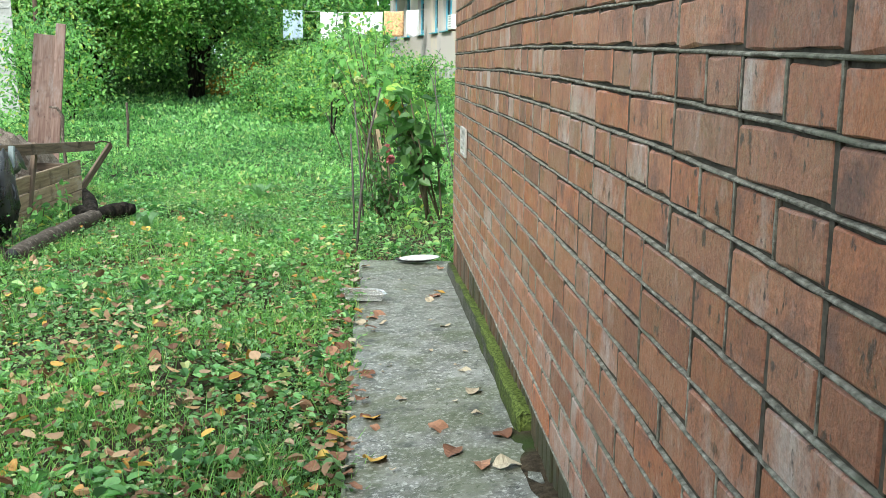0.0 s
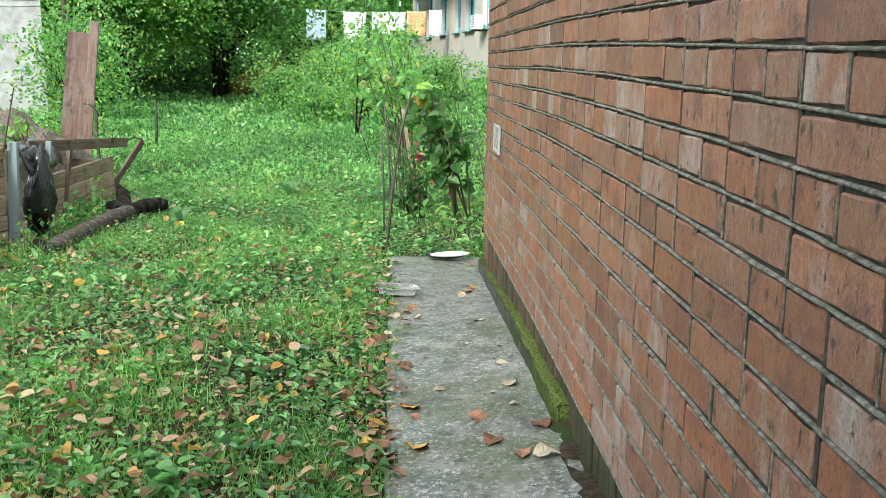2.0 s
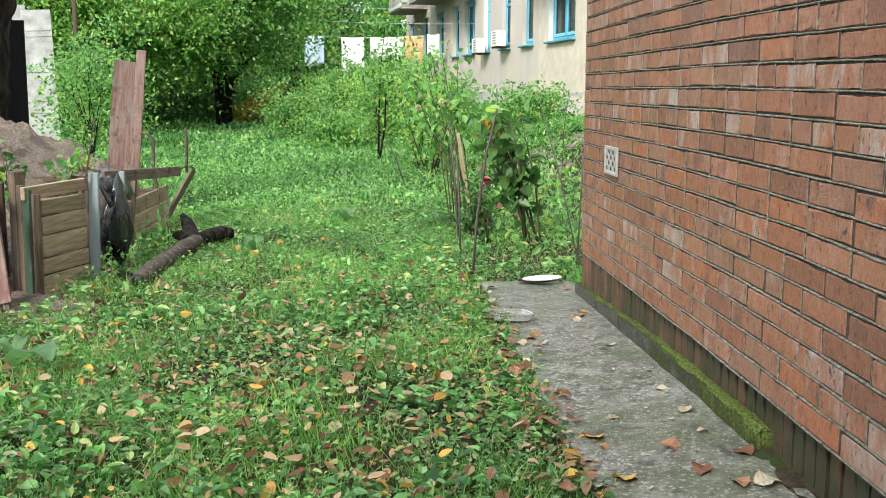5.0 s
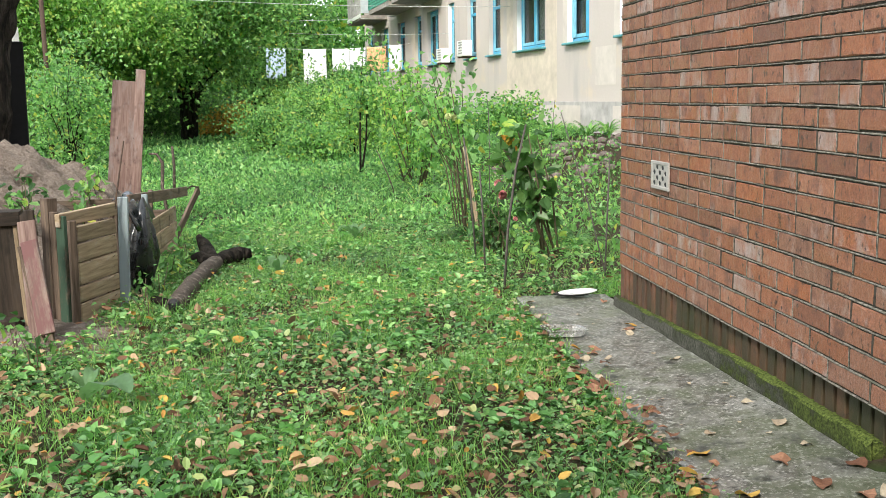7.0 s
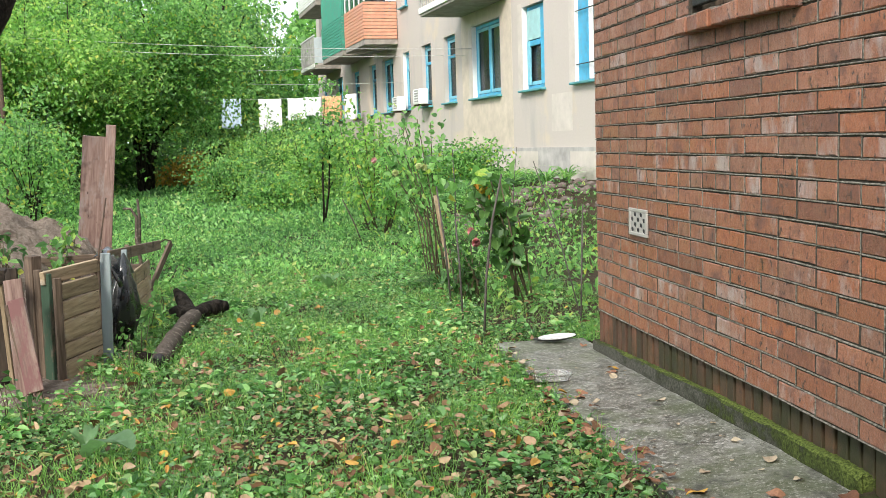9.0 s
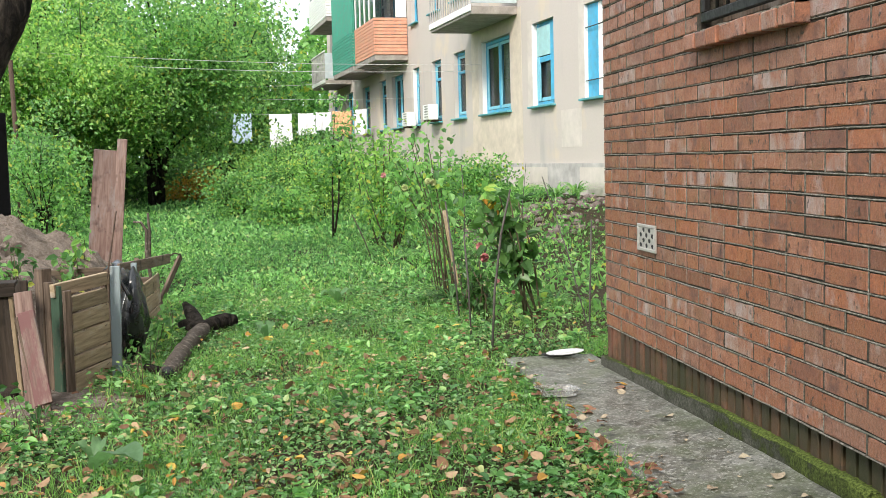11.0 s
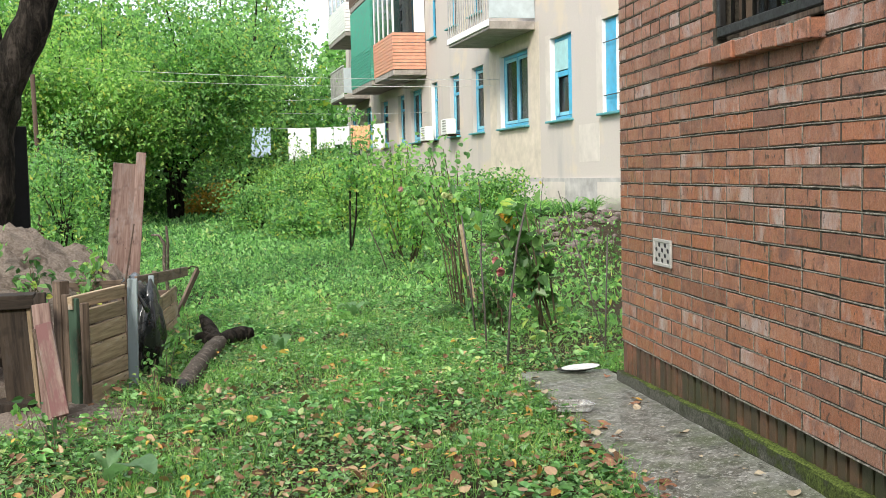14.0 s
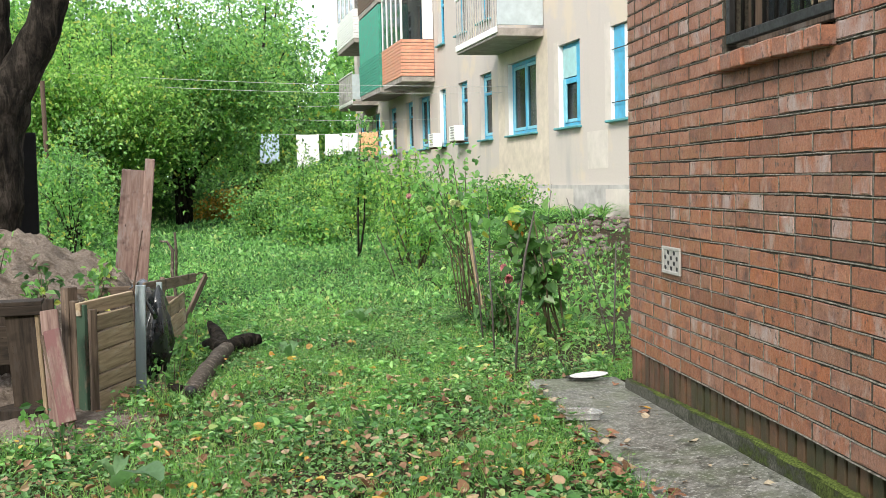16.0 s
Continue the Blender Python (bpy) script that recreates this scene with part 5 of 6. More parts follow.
# far shrubs and trees at the end of the lawn
bush("tree", -4.9, 21.3, 5.6, 2.4, 42000, 0.115, M_LEAF, "leafy forked tree with dark leaning trunk at the lawn's end", "tree", 4, 1, 0.12, 0.37)
bush("shrub", -7.0, 18.8, 5.0, 2.2, 44000, 0.11, M_LIME, "dense light green shrub with many dark stems", "shrub", 14, 2, 0.055, 0.37)
bush("shrub", -8.6, 16.6, 5.4, 2.0, 32000, 0.11, M_LIME, "tall light green shrub beside the fence", "shrub", 9, 3, 0.06, 0.12)
bush("shrub", -5.6, 12.6, 2.6, 0.6, 3400, 0.09, M_LEAF, "tangled climber over the fence's end", "shrub", 7, 23, 0.015, 0.05)
bush("tree", -8.5, 25, 9.0, 3.2, 40000, 0.15, M_LEAF, "tall leafy tree behind the shrubs", "tree", 5, 4, 0.15, 0.25)
bush("tree", -4.2, 33, 9.0, 3.0, 24000, 0.19, M_LEAF, "tall tree beyond the washing lines", "tree", 5, 5, 0.16, 0.2)
bush("tree", -13, 27, 9, 4.0, 22000, 0.19, M_LEAF, "tall leafy tree in the far garden", "tree", 5, 6, 0.18, 0.15)
bush("tree", -4.6, 50, 11.5, 4.0, 22000, 0.26, M_LEAF, "far tall tree with a full crown", "tree", 5, 7, 0.22, 0.15)
bush("shrub", -2.7, 15.8, 1.3, 0.8, 6000, 0.065, M_LEAF, "low green shrub in the flower garden", "shrub", 9, 8, 0.02, 0.1)
bush("shrub", -1.0, 15.0, 1.6, 0.7, 6000, 0.065, M_LIME, "light green leafy shrub in the flower garden", "shrub", 9, 9, 0.02, 0.1)
bush("shrub", 0.5, 16.5, 1.5, 0.8, 6000, 0.065, M_LEAF, "green shrub before the flats", "shrub", 9, 10, 0.02, 0.1)
bush("shrub", -1.9, 12.9, 0.7, 0.7, 3600, 0.07, M_LEAF, "low green shrub behind the young tree", "shrub", 9, 18, 0.015, 0.1)
bush("shrub", -2.2, 20.5, 2.1, 0.9, 7500, 0.075, M_LIME, "light green shrub under the washing lines", "shrub", 9, 11, 0.02, 0.1)
bush("shrub", -0.6, 22.5, 2.1, 1.2, 9500, 0.08, M_LEAF, "green shrub near the flats", "shrub", 9, 19, 0.02, 0.1)
bush("shrub", -4.3, 24.5, 1.2, 0.8, 3000, 0.10, M_AUTUMN, "yellowing shrub at the end of the garden", "shrub", 8, 12, 0.02, 0.05)
bush("shrub", 1.7, 13.2, 0.8, 0.8, 4000, 0.07, M_LEAF, "low plants at the foot of the flats", "shrub", 8, 24, 0.01, 0.05)
bush("shrub", -0.1, 12.6, 1.1, 0.6, 3600, 0.06, M_LIME, "loose light green currant bush", "shrub", 9, 26, 0.012, 0.1)
bush("shrub", -1.7, 17.8, 1.9, 0.8, 7000, 0.07, M_LEAF, "upright green bush below the washing", "shrub", 7, 27, 0.02, 0.15)
bush("sapling", -1.08, 9.8, 2.5, 0.45, 1600, 0.075, M_LEAF, "thin young tree with a bare lower stem", "sapling", 2, 13, 0.018, 0.42)


bush("climber", -5.0, 9.0, 2.2, 0.7, 2200, 0.07, M_LEAF, "tangle of twigs and vine leaves beside the felt screen", "climber", 8, 28, 0.012, 0.15)
# dark-leaved bushes added to give the shade below the far trees
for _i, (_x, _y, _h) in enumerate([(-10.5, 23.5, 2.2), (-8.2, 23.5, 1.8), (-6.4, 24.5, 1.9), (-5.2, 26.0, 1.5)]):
    bush("undergrowth", _x, _y, _h, 1.4, 6000, 0.13, M_DARKLEAF, "undergrowth with leaves coloured dark for the shade below the trees", "undergrowth", 9, 40 + _i, 0.03, 0.05)


def build_far_woods():
    g = np.random.default_rng(99)
    n = 60000
    x, y = g.uniform(-60, 6, n), g.uniform(52, 66, n)
    top = 8 + 2.5 * np.sin(x * 0.35) + 1.2 * np.sin(x * 1.1 + 1)
    z = g.uniform(0, 1, n) ** 0.8 * top
    base = np.stack([x, y, z], -1)
    s = g.uniform(0.3, 0.6, n)
    o = leaf_mesh("far_woods", base, rand_dirs(n), unit(g.normal(size=(n, 3)) * 0.6 + (0, 0, 1)), s, s * 0.7, M_LEAF, kind="diamond")
    tagged(o, "distant leafy trees closing the view", "woods", kind="stuff")


build_far_woods()


def build_near_tree():
    t = root("old_tree", pose(0, 0, -0.05), "dark leaning tree trunk forking above the soil heap", "tree")
    rough_limb("trunk", [(-4.25, 2.95, 0.0), (-4.22, 2.95, 0.6), (-4.20, 2.95, 1.18), (-4.15, 2.95, 1.65), (-4.05, 2.95, 2.02)], [0.27, 0.235, 0.225, 0.225, 0.20], M_BARK, t, 6, 22, 9)
    rough_limb("limb", [(-4.08, 2.95, 1.86), (-3.90, 2.95, 2.18), (-3.76, 2.95, 2.45), (-3.66, 2.95, 2.70), (-3.52, 2.95, 3.2), (-3.4, 2.95, 4.1)], [0.17, 0.145, 0.135, 0.13, 0.11, 0.06], M_BARK, t, 7, 18, 7)
    rough_limb("limb", [(-4.12, 2.95, 1.85), (-4.13, 2.97, 2.2), (-4.12, 3.0, 2.6), (-4.2, 3.05, 3.2), (-4.4, 3.1, 4.1)], [0.17, 0.13, 0.12, 0.10, 0.06], M_BARK, t, 8, 18, 7)
    g = np.random.default_rng(3)
    c = np.array([(-3.5, 2.9, 4.5), (-4.9, 3.1, 4.4), (-4.2, 3.4, 4.8), (-3.9, 2.5, 4.6)])[g.integers(0, 4, 400)] + g.normal(size=(400, 3)) * (0.7, 0.7, 0.35)
    c[:, 2] = np.maximum(c[:, 2], 3.8)
    leaves = np.repeat(c, 10, axis=0) + g.normal(size=(4000, 3)) * 0.12
    leaf_mesh("crown", leaves, rand_dirs(4000), unit(g.normal(size=(4000, 3)) * 0.6 + (0, 0, 1)), g.uniform(0.05, 0.09, 4000), g.uniform(0.03, 0.05, 4000), M_LEAF, t, kind="diamond")


build_near_tree()

# ---- stakes and flowers ----
def stake(pts, radii, label, mat=None):
    s = root("garden_stake", pose(*pts[0]), label, "stake", "garden stakes")
    o = Vector(pts[0])
    tube("stick", [Vector(p) - o for p in pts], [q * 0.72 for q in radii], mat or M_STAKE, s, 7, 0.1)


M_STAKE = plain("weathered_stick", (0.085, 0.075, 0.066), 0.85, vary=0.5, scale=30, bump=0.4)
stake([(-0.53, 0.62, -0.06), (-0.50, 0.64, 0.35), (-0.45, 0.65, 0.7), (-0.385, 0.66, 0.97)], [0.011, 0.010, 0.010, 0.008], "grey wooden stake leaning beside the path", None)
stake([(-0.55, 1.2, -0.06), (-0.56, 1.22, 0.35), (-0.575, 1.25, 0.66)], [0.009, 0.009, 0.007], "thin dark stake among the roses")
stake([(-0.50, 1.95, -0.06), (-0.53, 2.0, 0.45), (-0.57, 2.05, 0.85)], [0.010, 0.010, 0.008], "dark stake standing at the flower bed's edge")
stake([(0.13, 0.77, -0.06), (0.145, 0.78, 0.35), (0.165, 0.8, 0.76)], [0.008, 0.008, 0.007], "black stake close to the building's corner")
stake([(0.16, 0.78, -0.06), (0.06, 0.95, 0.5), (-0.06, 1.15, 1.03)], [0.006, 0.006, 0.004], "thin leaning cane beside the black stake")
stake([(0.25, 6.0, -0.06), (0.26, 6.0, 0.6), (0.24, 6.0, 1.09)], [0.009, 0.008, 0.006], "upright stake in the flower bed")
stake([(1.2, 7.2, 0.0), (1.22, 7.2, 0.6), (1.27, 7.2, 1.08)], [0.007, 0.006, 0.004], "bare cane before the rubble bank")
stake([(-0.75, 6.4, -0.06), (-0.85, 6.45, 0.25), (-0.98, 6.5, 0.55)], [0.012, 0.01, 0.008], "pale bent cane leaning in the grass", M_LOG)


def flower(parent, p, r, mat, n=22, name="bloom"):
    """A rose head: overlapping cupped petals."""
    g = np.random.default_rng(int(abs(p[0] * 1000 + p[2] * 77)))
    d = unit(g.normal(size=(n, 3)) + (0, 0, 0.5))
    base = np.array(p) + d * r * 0.25
    tang = unit(np.cross(d, g.normal(size=(n, 3))))
    leaf_mesh(name, base - tang * r * 0.4, tang, d, np.full(n, r), np.full(n, r * 0.95), mat, parent, fold=-0.25, droop=0.25)


def leaves_on(parent, centers, spread, leaf, mat, per, seed, name="foliage", wide=0.62, droop=0.2, fold=0.2, kind="hex"):
    g = np.random.default_rng(seed)
    c = np.repeat(np.array(centers, float), per, axis=0)
    c = c + g.normal(size=c.shape) * spread
    k = len(c)
    ah = unit(g.normal(size=(k, 3)) + (0, 0, -0.35))
    up = unit(g.normal(size=(k, 3)) * 0.55 + (0, 0, 1) + (0, -0.4, 0))
    s = g.uniform(0.65, 1.2, k) * leaf
    return leaf_mesh(name, c, ah, up, s, s * wide, mat, parent, droop=droop, fold=fold, kind=kind)


def build_hydrangea_a():
    """The tall staked plant close to the corner, with large round leaves."""
    h = root("flowering_shrub", pose(0, 0, -0.05), "tall thin shrub with large round drooping leaves tied to canes", "shrub")
    r = random.Random(21)
    stems, pts = [], []
    for i in range(9):
        b = Vector((0.02 + r.uniform(-0.07, 0.07), 1.75 + r.uniform(-0.08, 0.08), 0))
        e = Vector((-0.22 + r.uniform(-0.13, 0.16), 1.75 + r.uniform(-0.15, 0.15), r.uniform(0.65, 1.0)))
        m = b.lerp(e, 0.5) + Vector((0.03, 0, 0.03))
        stems.append(([b, m, e], [0.008, 0.007, 0.004]))
        for t in (0.45, 0.6, 0.72, 0.85, 0.97):
            q = b.lerp(e, t)
            pts.append((q.x, q.y, q.z + 0.03))
    for _p, _rad in stems:
        tube("cane", _p, _rad, M_STEM, h, 6, 0.05)
    leaves_on(h, pts, (0.05, 0.06, 0.05), 0.105, M_DARKLEAF, 4, 5, wide=0.8)
    leaves_on(h, [(-0.33, 1.7, 0.93), (-0.25, 1.7, 0.97)], (0.06, 0.05, 0.03), 0.10, M_LEAF, 6, 6, wide=0.85, name="top_leaves")
    leaves_on(h, [(-0.27, 1.68, 0.90)], (0.04, 0.03, 0.02), 0.06, M_AUTUMN, 14, 7, name="withered_head")


build_hydrangea_a()


def build_hydrangea_b():
    h = root("hydrangea", pose(0, 0, -0.05), "hydrangea with bare bundled stems and pale green heads", "hydrangea")
    r = random.Random(22)
    stems, pts = [], []
    for i in range(14):
        b = Vector((-0.38 + r.uniform(-0.1, 0.1), 3.2 + r.uniform(-0.1, 0.1), 0))
        e = Vector((-0.56 + r.uniform(-0.24, 0.22), 3.25 + r.uniform(-0.25, 0.25), r.uniform(0.95, 1.42)))
        m = b.lerp(e, 0.5)
        m.x = b.x + 0.25 * (e.x - b.x)
        stems.append(([b, m, e], [0.006, 0.005, 0.003]))
        for t in (0.35, 0.55, 0.78, 1.0):
            q = m.lerp(e, t)
            pts.append(tuple(q))
    for _p, _rad in stems:
        tube("cane", _p, _rad, M_STEM, h, 6, 0.05)
    beam("support_board", (-0.30, 3.1, 0.0), (-0.42, 3.1, 0.78), 0.03, 0.02, M_TANWOOD, h, up=(0, 1, 0))
    leaves_on(h, pts, (0.10, 0.11, 0.09), 0.07, M_LEAF, 7, 15, wide=0.7)
    leaves_on(h, [(-0.42, 3.1, 0.82), (-0.5, 3.1, 0.95), (-0.35, 3.1, 0.9)], (0.07, 0.08, 0.06), 0.10, M_LEAF, 8, 16, wide=0.75, name="large_leaves")
    for i, p in enumerate([(-0.745, 3.1, 0.98), (-0.56, 3.02, 1.03), (-0.51, 3.05, 1.02)]):
        flower(h, p, 0.055, M_HYDR, 40, "flower_head")


build_hydrangea_b()


def rose(label, base, height, spread, n, blooms, seed, mat, leaf=0.05):
    h = root("rose_bush", pose(0, 0, 0), label, "rose bush", "roses")
    r = random.Random(seed)
    z = float(ground_z(base[0], base[1])) - 0.03
    stems, pts = [], []
    for i in range(7):
        b = Vector((base[0] + r.uniform(-0.05, 0.05), base[1] + r.uniform(-0.05, 0.05), z))
        e = b + Vector((r.uniform(-1, 1) * spread, r.uniform(-1, 1) * spread, height * r.uniform(0.65, 1.0)))
        m = b.lerp(e, 0.5) + Vector((r.uniform(-0.05, 0.05), 0, 0))
        stems.append(([b, m, e], [0.011, 0.008, 0.004]))
        for t in (0.35, 0.5, 0.65, 0.8, 0.95):
            pts.append(tuple(b.lerp(e, t)))
    for _p, _rad in stems:
        tube("cane", _p, _rad, M_STEM, h, 6, 0.05)
    leaves_on(h, pts, (spread * 0.3, spread * 0.3, 0.1), leaf, mat, n // len(pts), seed + 1)
    for p, s, m in blooms:
        flower(h, p, s, m)


rose("small rose bush with dark red-pink blooms", (-0.32, 2.1), 0.5, 0.16, 420, [((-0.33, 2.0, 0.51), 0.062, M_PINK), ((-0.30, 1.95, 0.43), 0.07, M_PINK), ((-0.20, 2.0, 0.25), 0.035, M_PINK), ((-0.08, 2.0, 0.16), 0.03, M_PINK)], 31, M_DARKLEAF)
rose("tall rose bush with one pale pink bloom", (-0.40, 7.6), 1.35, 0.35, 900, [((-0.56, 6.9, 0.98), 0.07, M_PALEPINK)], 33, M_LEAF, 0.07)
rose("light green climbing rose beside the bed", (-0.45, 8.6), 1.65, 0.38, 1100, [], 37, M_LIME, 0.08)


def strap_clump(label, x, y, n, length, width, mat, seed):
    g = np.random.default_rng(seed)
    h = root("strap_leaved_plant", pose(0, 0, 0), label, "plant", "strap-leaved plants")
    z = float(ground_z(x, y))
    vs, fs = [], []
    for i in range(n):
        a = g.uniform(0, 6.28)
        L = length * g.uniform(0.6, 1.1)
        d = np.array([math.cos(a), math.sin(a), 0])
        s = np.array([-d[1], d[0], 0])
        rise = g.uniform(0.5, 1.0)
        o = len(vs)
        for k in range(6):
            t = k / 5
            p = np.array([x, y, z]) + d * (0.02 + L * t * (0.35 + 0.5 * t)) + np.array([0, 0, L * rise * (t - 0.72 * t * t)])
            w = width * (0.5 + t) * (1 - t ** 3) * 0.8 + 0.001
            vs += [tuple(p - s * w), tuple(p + s * w)]
            if k:
                fs.append((o + 2 * k - 2, o + 2 * k - 1, o + 2 * k + 1, o + 2 * k))
    arrays("leaves", vs, fs, mat, h)


strap_clump("clump of dark arching strap leaves", -0.42, 2.85, 70, 0.42, 0.010, M_DARKLEAF, 41)
strap_clump("clump of green arching strap leaves", 0.35, 2.4, 40, 0.35, 0.010, M_LEAF, 42)
for _i, (_x, _y) in enumerate([(1.9, 10.5), (2.4, 10.0), (1.5, 11.0), (2.2, 11.4), (2.9, 10.6), (1.2, 10.2)]):
    strap_clump("tuft of bright green lily leaves on the bank", _x, _y, 60, 0.75, 0.014, M_GRASS, 50 + _i)
for _i, (_x, _y) in enumerate([(-0.9, 7.4), (-0.5, 6.6), (-1.6, 10.5), (-0.2, 6.0), (0.2, 4.6)]):
    strap_clump("tuft of long green leaves in the flower bed", _x, _y, 45, 0.6, 0.011, M_LEAF, 70 + _i)


# broad dock leaves in the lawn
def dock(x, y, sizes, seed):
    g = np.random.default_rng(seed)
    h = root("dock_plant", pose(0, 0, 0), "broad grey-green dock leaves low in the lawn", "plant")
    for L, a in sizes:
        d = Vector((math.cos(a), math.sin(a), 0))
        s = Vector((-d.y, d.x, 0))
        vs, fs = [], []
        for k in range(9):
            t = k / 8
            w = L * 0.30 * math.sin(math.pi * min(1, t * 0.9 + 0.08)) ** 0.7
            c = Vector((x, y, 0.0)) + d * L * t + Vector((0, 0, 0.02 + 0.09 * math.sin(t * 2.4)))
            for e in (-1, -0.5, 0, 0.5, 1):
                vs.append(tuple(c + s * w * e + Vector((0, 0, 0.02 * abs(e) + 0.008 * math.sin(t * 20 + e * 3)))))
            if k:
                o = (k - 1) * 5
                fs += [(o + j, o + j + 1, o + j + 6, o + j + 5) for j in range(4)]
        arrays("leaf", vs, fs, M_DOCK, h, True)


M_DOCK = leafy("dock_leaf", [(0, (0.10, 0.20, 0.09)), (1, (0.15, 0.27, 0.12))])
dock(-2.50, -1.45, [(0.27, -0.75), (0.10, 1.3), (0.09, 2.9)], 1)
dock(-1.35, 2.9, [(0.16, 0.3), (0.14, 1.8), (0.15, 3.6), (0.12, 5.0)], 2)
dock(-1.9, 1.3, [(0.12, 0.9), (0.11, 2.4), (0.12, 4.4)], 3)


# bed plants of all kinds between the roses
def build_bed():
    g = np.random.default_rng(77)
    n = 4600
    x, y = g.uniform(-0.5, 2.2, n), g.uniform(0.9, 9.5, n)
    keep = (x > -0.55 - 0.06 * (y - 1)) & (g.uniform(size=n) < 0.35 + 0.5 * (np.sin(x * 5 + 1) * np.sin(y * 3.1) > 0)) & ((x > 0.1) | (y > 1.3))
    x, y = x[keep], y[keep]
    k = len(x)
    base = np.stack([x, y, ground_z(x, y) + np.abs(g.normal(0.06, 0.07, k))], -1)
    s = g.uniform(0.04, 0.09, k)
    o = leaf_mesh("bed_weeds", base, unit(g.normal(size=(k, 3)) + (0, 0, 0.5)), unit(g.normal(size=(k, 3)) * 0.6 + (0, 0, 1)), s, s * 0.55, M_LEAF)
    tagged(o, "mixed low leafy plants in the flower bed", "plants", kind="stuff")


build_bed()


def stone_mesh(seed):
    r = random.Random(seed)
    bm = bmesh.new()
    bmesh.ops.create_icosphere(bm, subdivisions=1, radius=1)
    for v in bm.verts:
        v.co = Vector((v.co.x * r.uniform(0.8, 1.1), v.co.y * r.uniform(0.7, 1.0), v.co.z * r.uniform(0.45, 0.7)))
    me = bpy.data.meshes.new("stone")
    bm.to_mesh(me)
    bm.free()
    me.materials.append(M_STONE)
    return me


_stones = [stone_mesh(i) for i in range(5)]
_r = random.Random(8)
for _i in range(110):
    _x, _y = _r.uniform(0.75, 2.8), _r.uniform(6.8, 9.6)
    _s = _r.uniform(0.04, 0.11)
    _o = new("stone", _r.choice(_stones))
    _o.matrix_basis = pose(_x, _y, float(ground_z(_x, _y)) + _s * 0.25, 0, 0, _r.uniform(0, 360)) @ Matrix.Diagonal((_s, _s, _s, 1))
    tagged(_o, "rough reddish-grey rubble stone on the bank", "stone", "rubble stones")


# ---- on and beside the path ----
def build_plate():
    p = root("plate", pose(-0.165, 0.27, 0.022, 3, -3, 0), "shallow white enamel plate on the path's end", "plate")
    vs, fs = [], []
    prof = [(0.0, 0.0), (0.06, 0.0), (0.075, 0.006), (0.098, 0.016), (0.102, 0.015), (0.098, 0.010), (0.07, -0.004), (0.0, -0.005)]
    k = 28
    for r, z in prof:
        for i in range(k):
            a = 2 * math.pi * i / k
            vs.append((r * math.cos(a) * 1.12, r * math.sin(a) * 0.62, z * 0.55))
    for j in range(len(prof) - 1):
        for i in range(k):
            m = (i + 1) % k
            fs.append((j * k + i, j * k + m, (j + 1) * k + m, (j + 1) * k + i))
    arrays("dish", vs, fs, M_PLATE, p, True)
    q = root("dark_plate", pose(-0.20, 0.275, 0.010, 0, 1, 0), "dark shallow dish under the white plate", "plate")
    arrays("dish", [(x * 0.95, y * 0.95, z) for x, y, z in vs], fs, M_IRON, q, True)


build_plate()


def build_tray():
    t = root("plastic_tray", pose(-0.475, -0.70, 0.012, 0, 4, 12), "clear plastic food tray at the path's edge", "tray")
    vs, fs = [], []
    rings = [(0.085, 0.055, 0.002), (0.09, 0.06, 0.004), (0.097, 0.067, 0.032), (0.106, 0.075, 0.036), (0.106, 0.075, 0.033)]
    n = 20
    for a, b, z in rings:
        for i in range(n):
            th = 2 * math.pi * i / n
            c, s = math.cos(th), math.sin(th)
            vs.append((a * math.copysign(abs(c) ** 0.45, c), b * math.copysign(abs(s) ** 0.45, s), z))
    for j in range(len(rings) - 1):
        for i in range(n):
            m = (i + 1) % n
            fs.append((j * n + i, j * n + m, (j + 1) * n + m, (j + 1) * n + i))
    fs.append(tuple(range(n)))
    ob = arrays("tray", vs, fs, M_TRAY, t, False)
    ob.modifiers.new("thickness", "SOLIDIFY").thickness = 0.0015


def tray_material():
    k = Mat("cloudy_plastic", 0.22, spec=0.6)
    k.color(k.mix(k.noise(20, 4), (0.55, 0.55, 0.52), (0.8, 0.8, 0.78)))
    k.b.inputs["Transmission Weight"].default_value = 0.8
    return k.m


M_TRAY = tray_material()
build_tray()


def fallen_leaf_mesh(seed):
    r = random.Random(seed)
    bm = bmesh.new()
    rows = [(0.0, 0.02), (0.07, 0.20), (0.18, 0.35), (0.34, 0.42), (0.5, 0.40), (0.66, 0.33), (0.8, 0.22), (0.92, 0.09), (1.0, 0.0)]
    mid = [bm.verts.new((x - 0.5, 0, 0.10 * math.sin(x * 3 + seed))) for x, _ in rows]
    for side in (1, -1):
        ed = [bm.verts.new((x - 0.5 + r.uniform(-0.04, 0.04), side * w * r.uniform(0.85, 1.1), 0.10 * math.sin(x * 3 + seed) + (0.10 + 0.12 * math.sin(x * 6 + seed * 2 + side)) * w * 2)) for x, w in rows[:-1]] + [mid[-1]]
        for i in range(8):
            q = [mid[i], mid[i + 1], ed[i + 1], ed[i]]
            q = [v for k, v in enumerate(q) if v not in q[:k]]
            bm.faces.new(q if side > 0 else q[::-1])
    me = bpy.data.meshes.new("leaf")
    bm.to_mesh(me)
    bm.free()
    return me


def dead_leaf_material(name, a, b):
    k = Mat(name, 0.7, spec=0.25)
    n = k.noise(6, 4)
    k.color(k.mix(0.6, k.mix(k.rand(), a, b), k.ramp(n, [(0.3, (0.3, 0.28, 0.26)), (0.7, (0.65, 0.65, 0.62))]), "OVERLAY"))
    return k.m


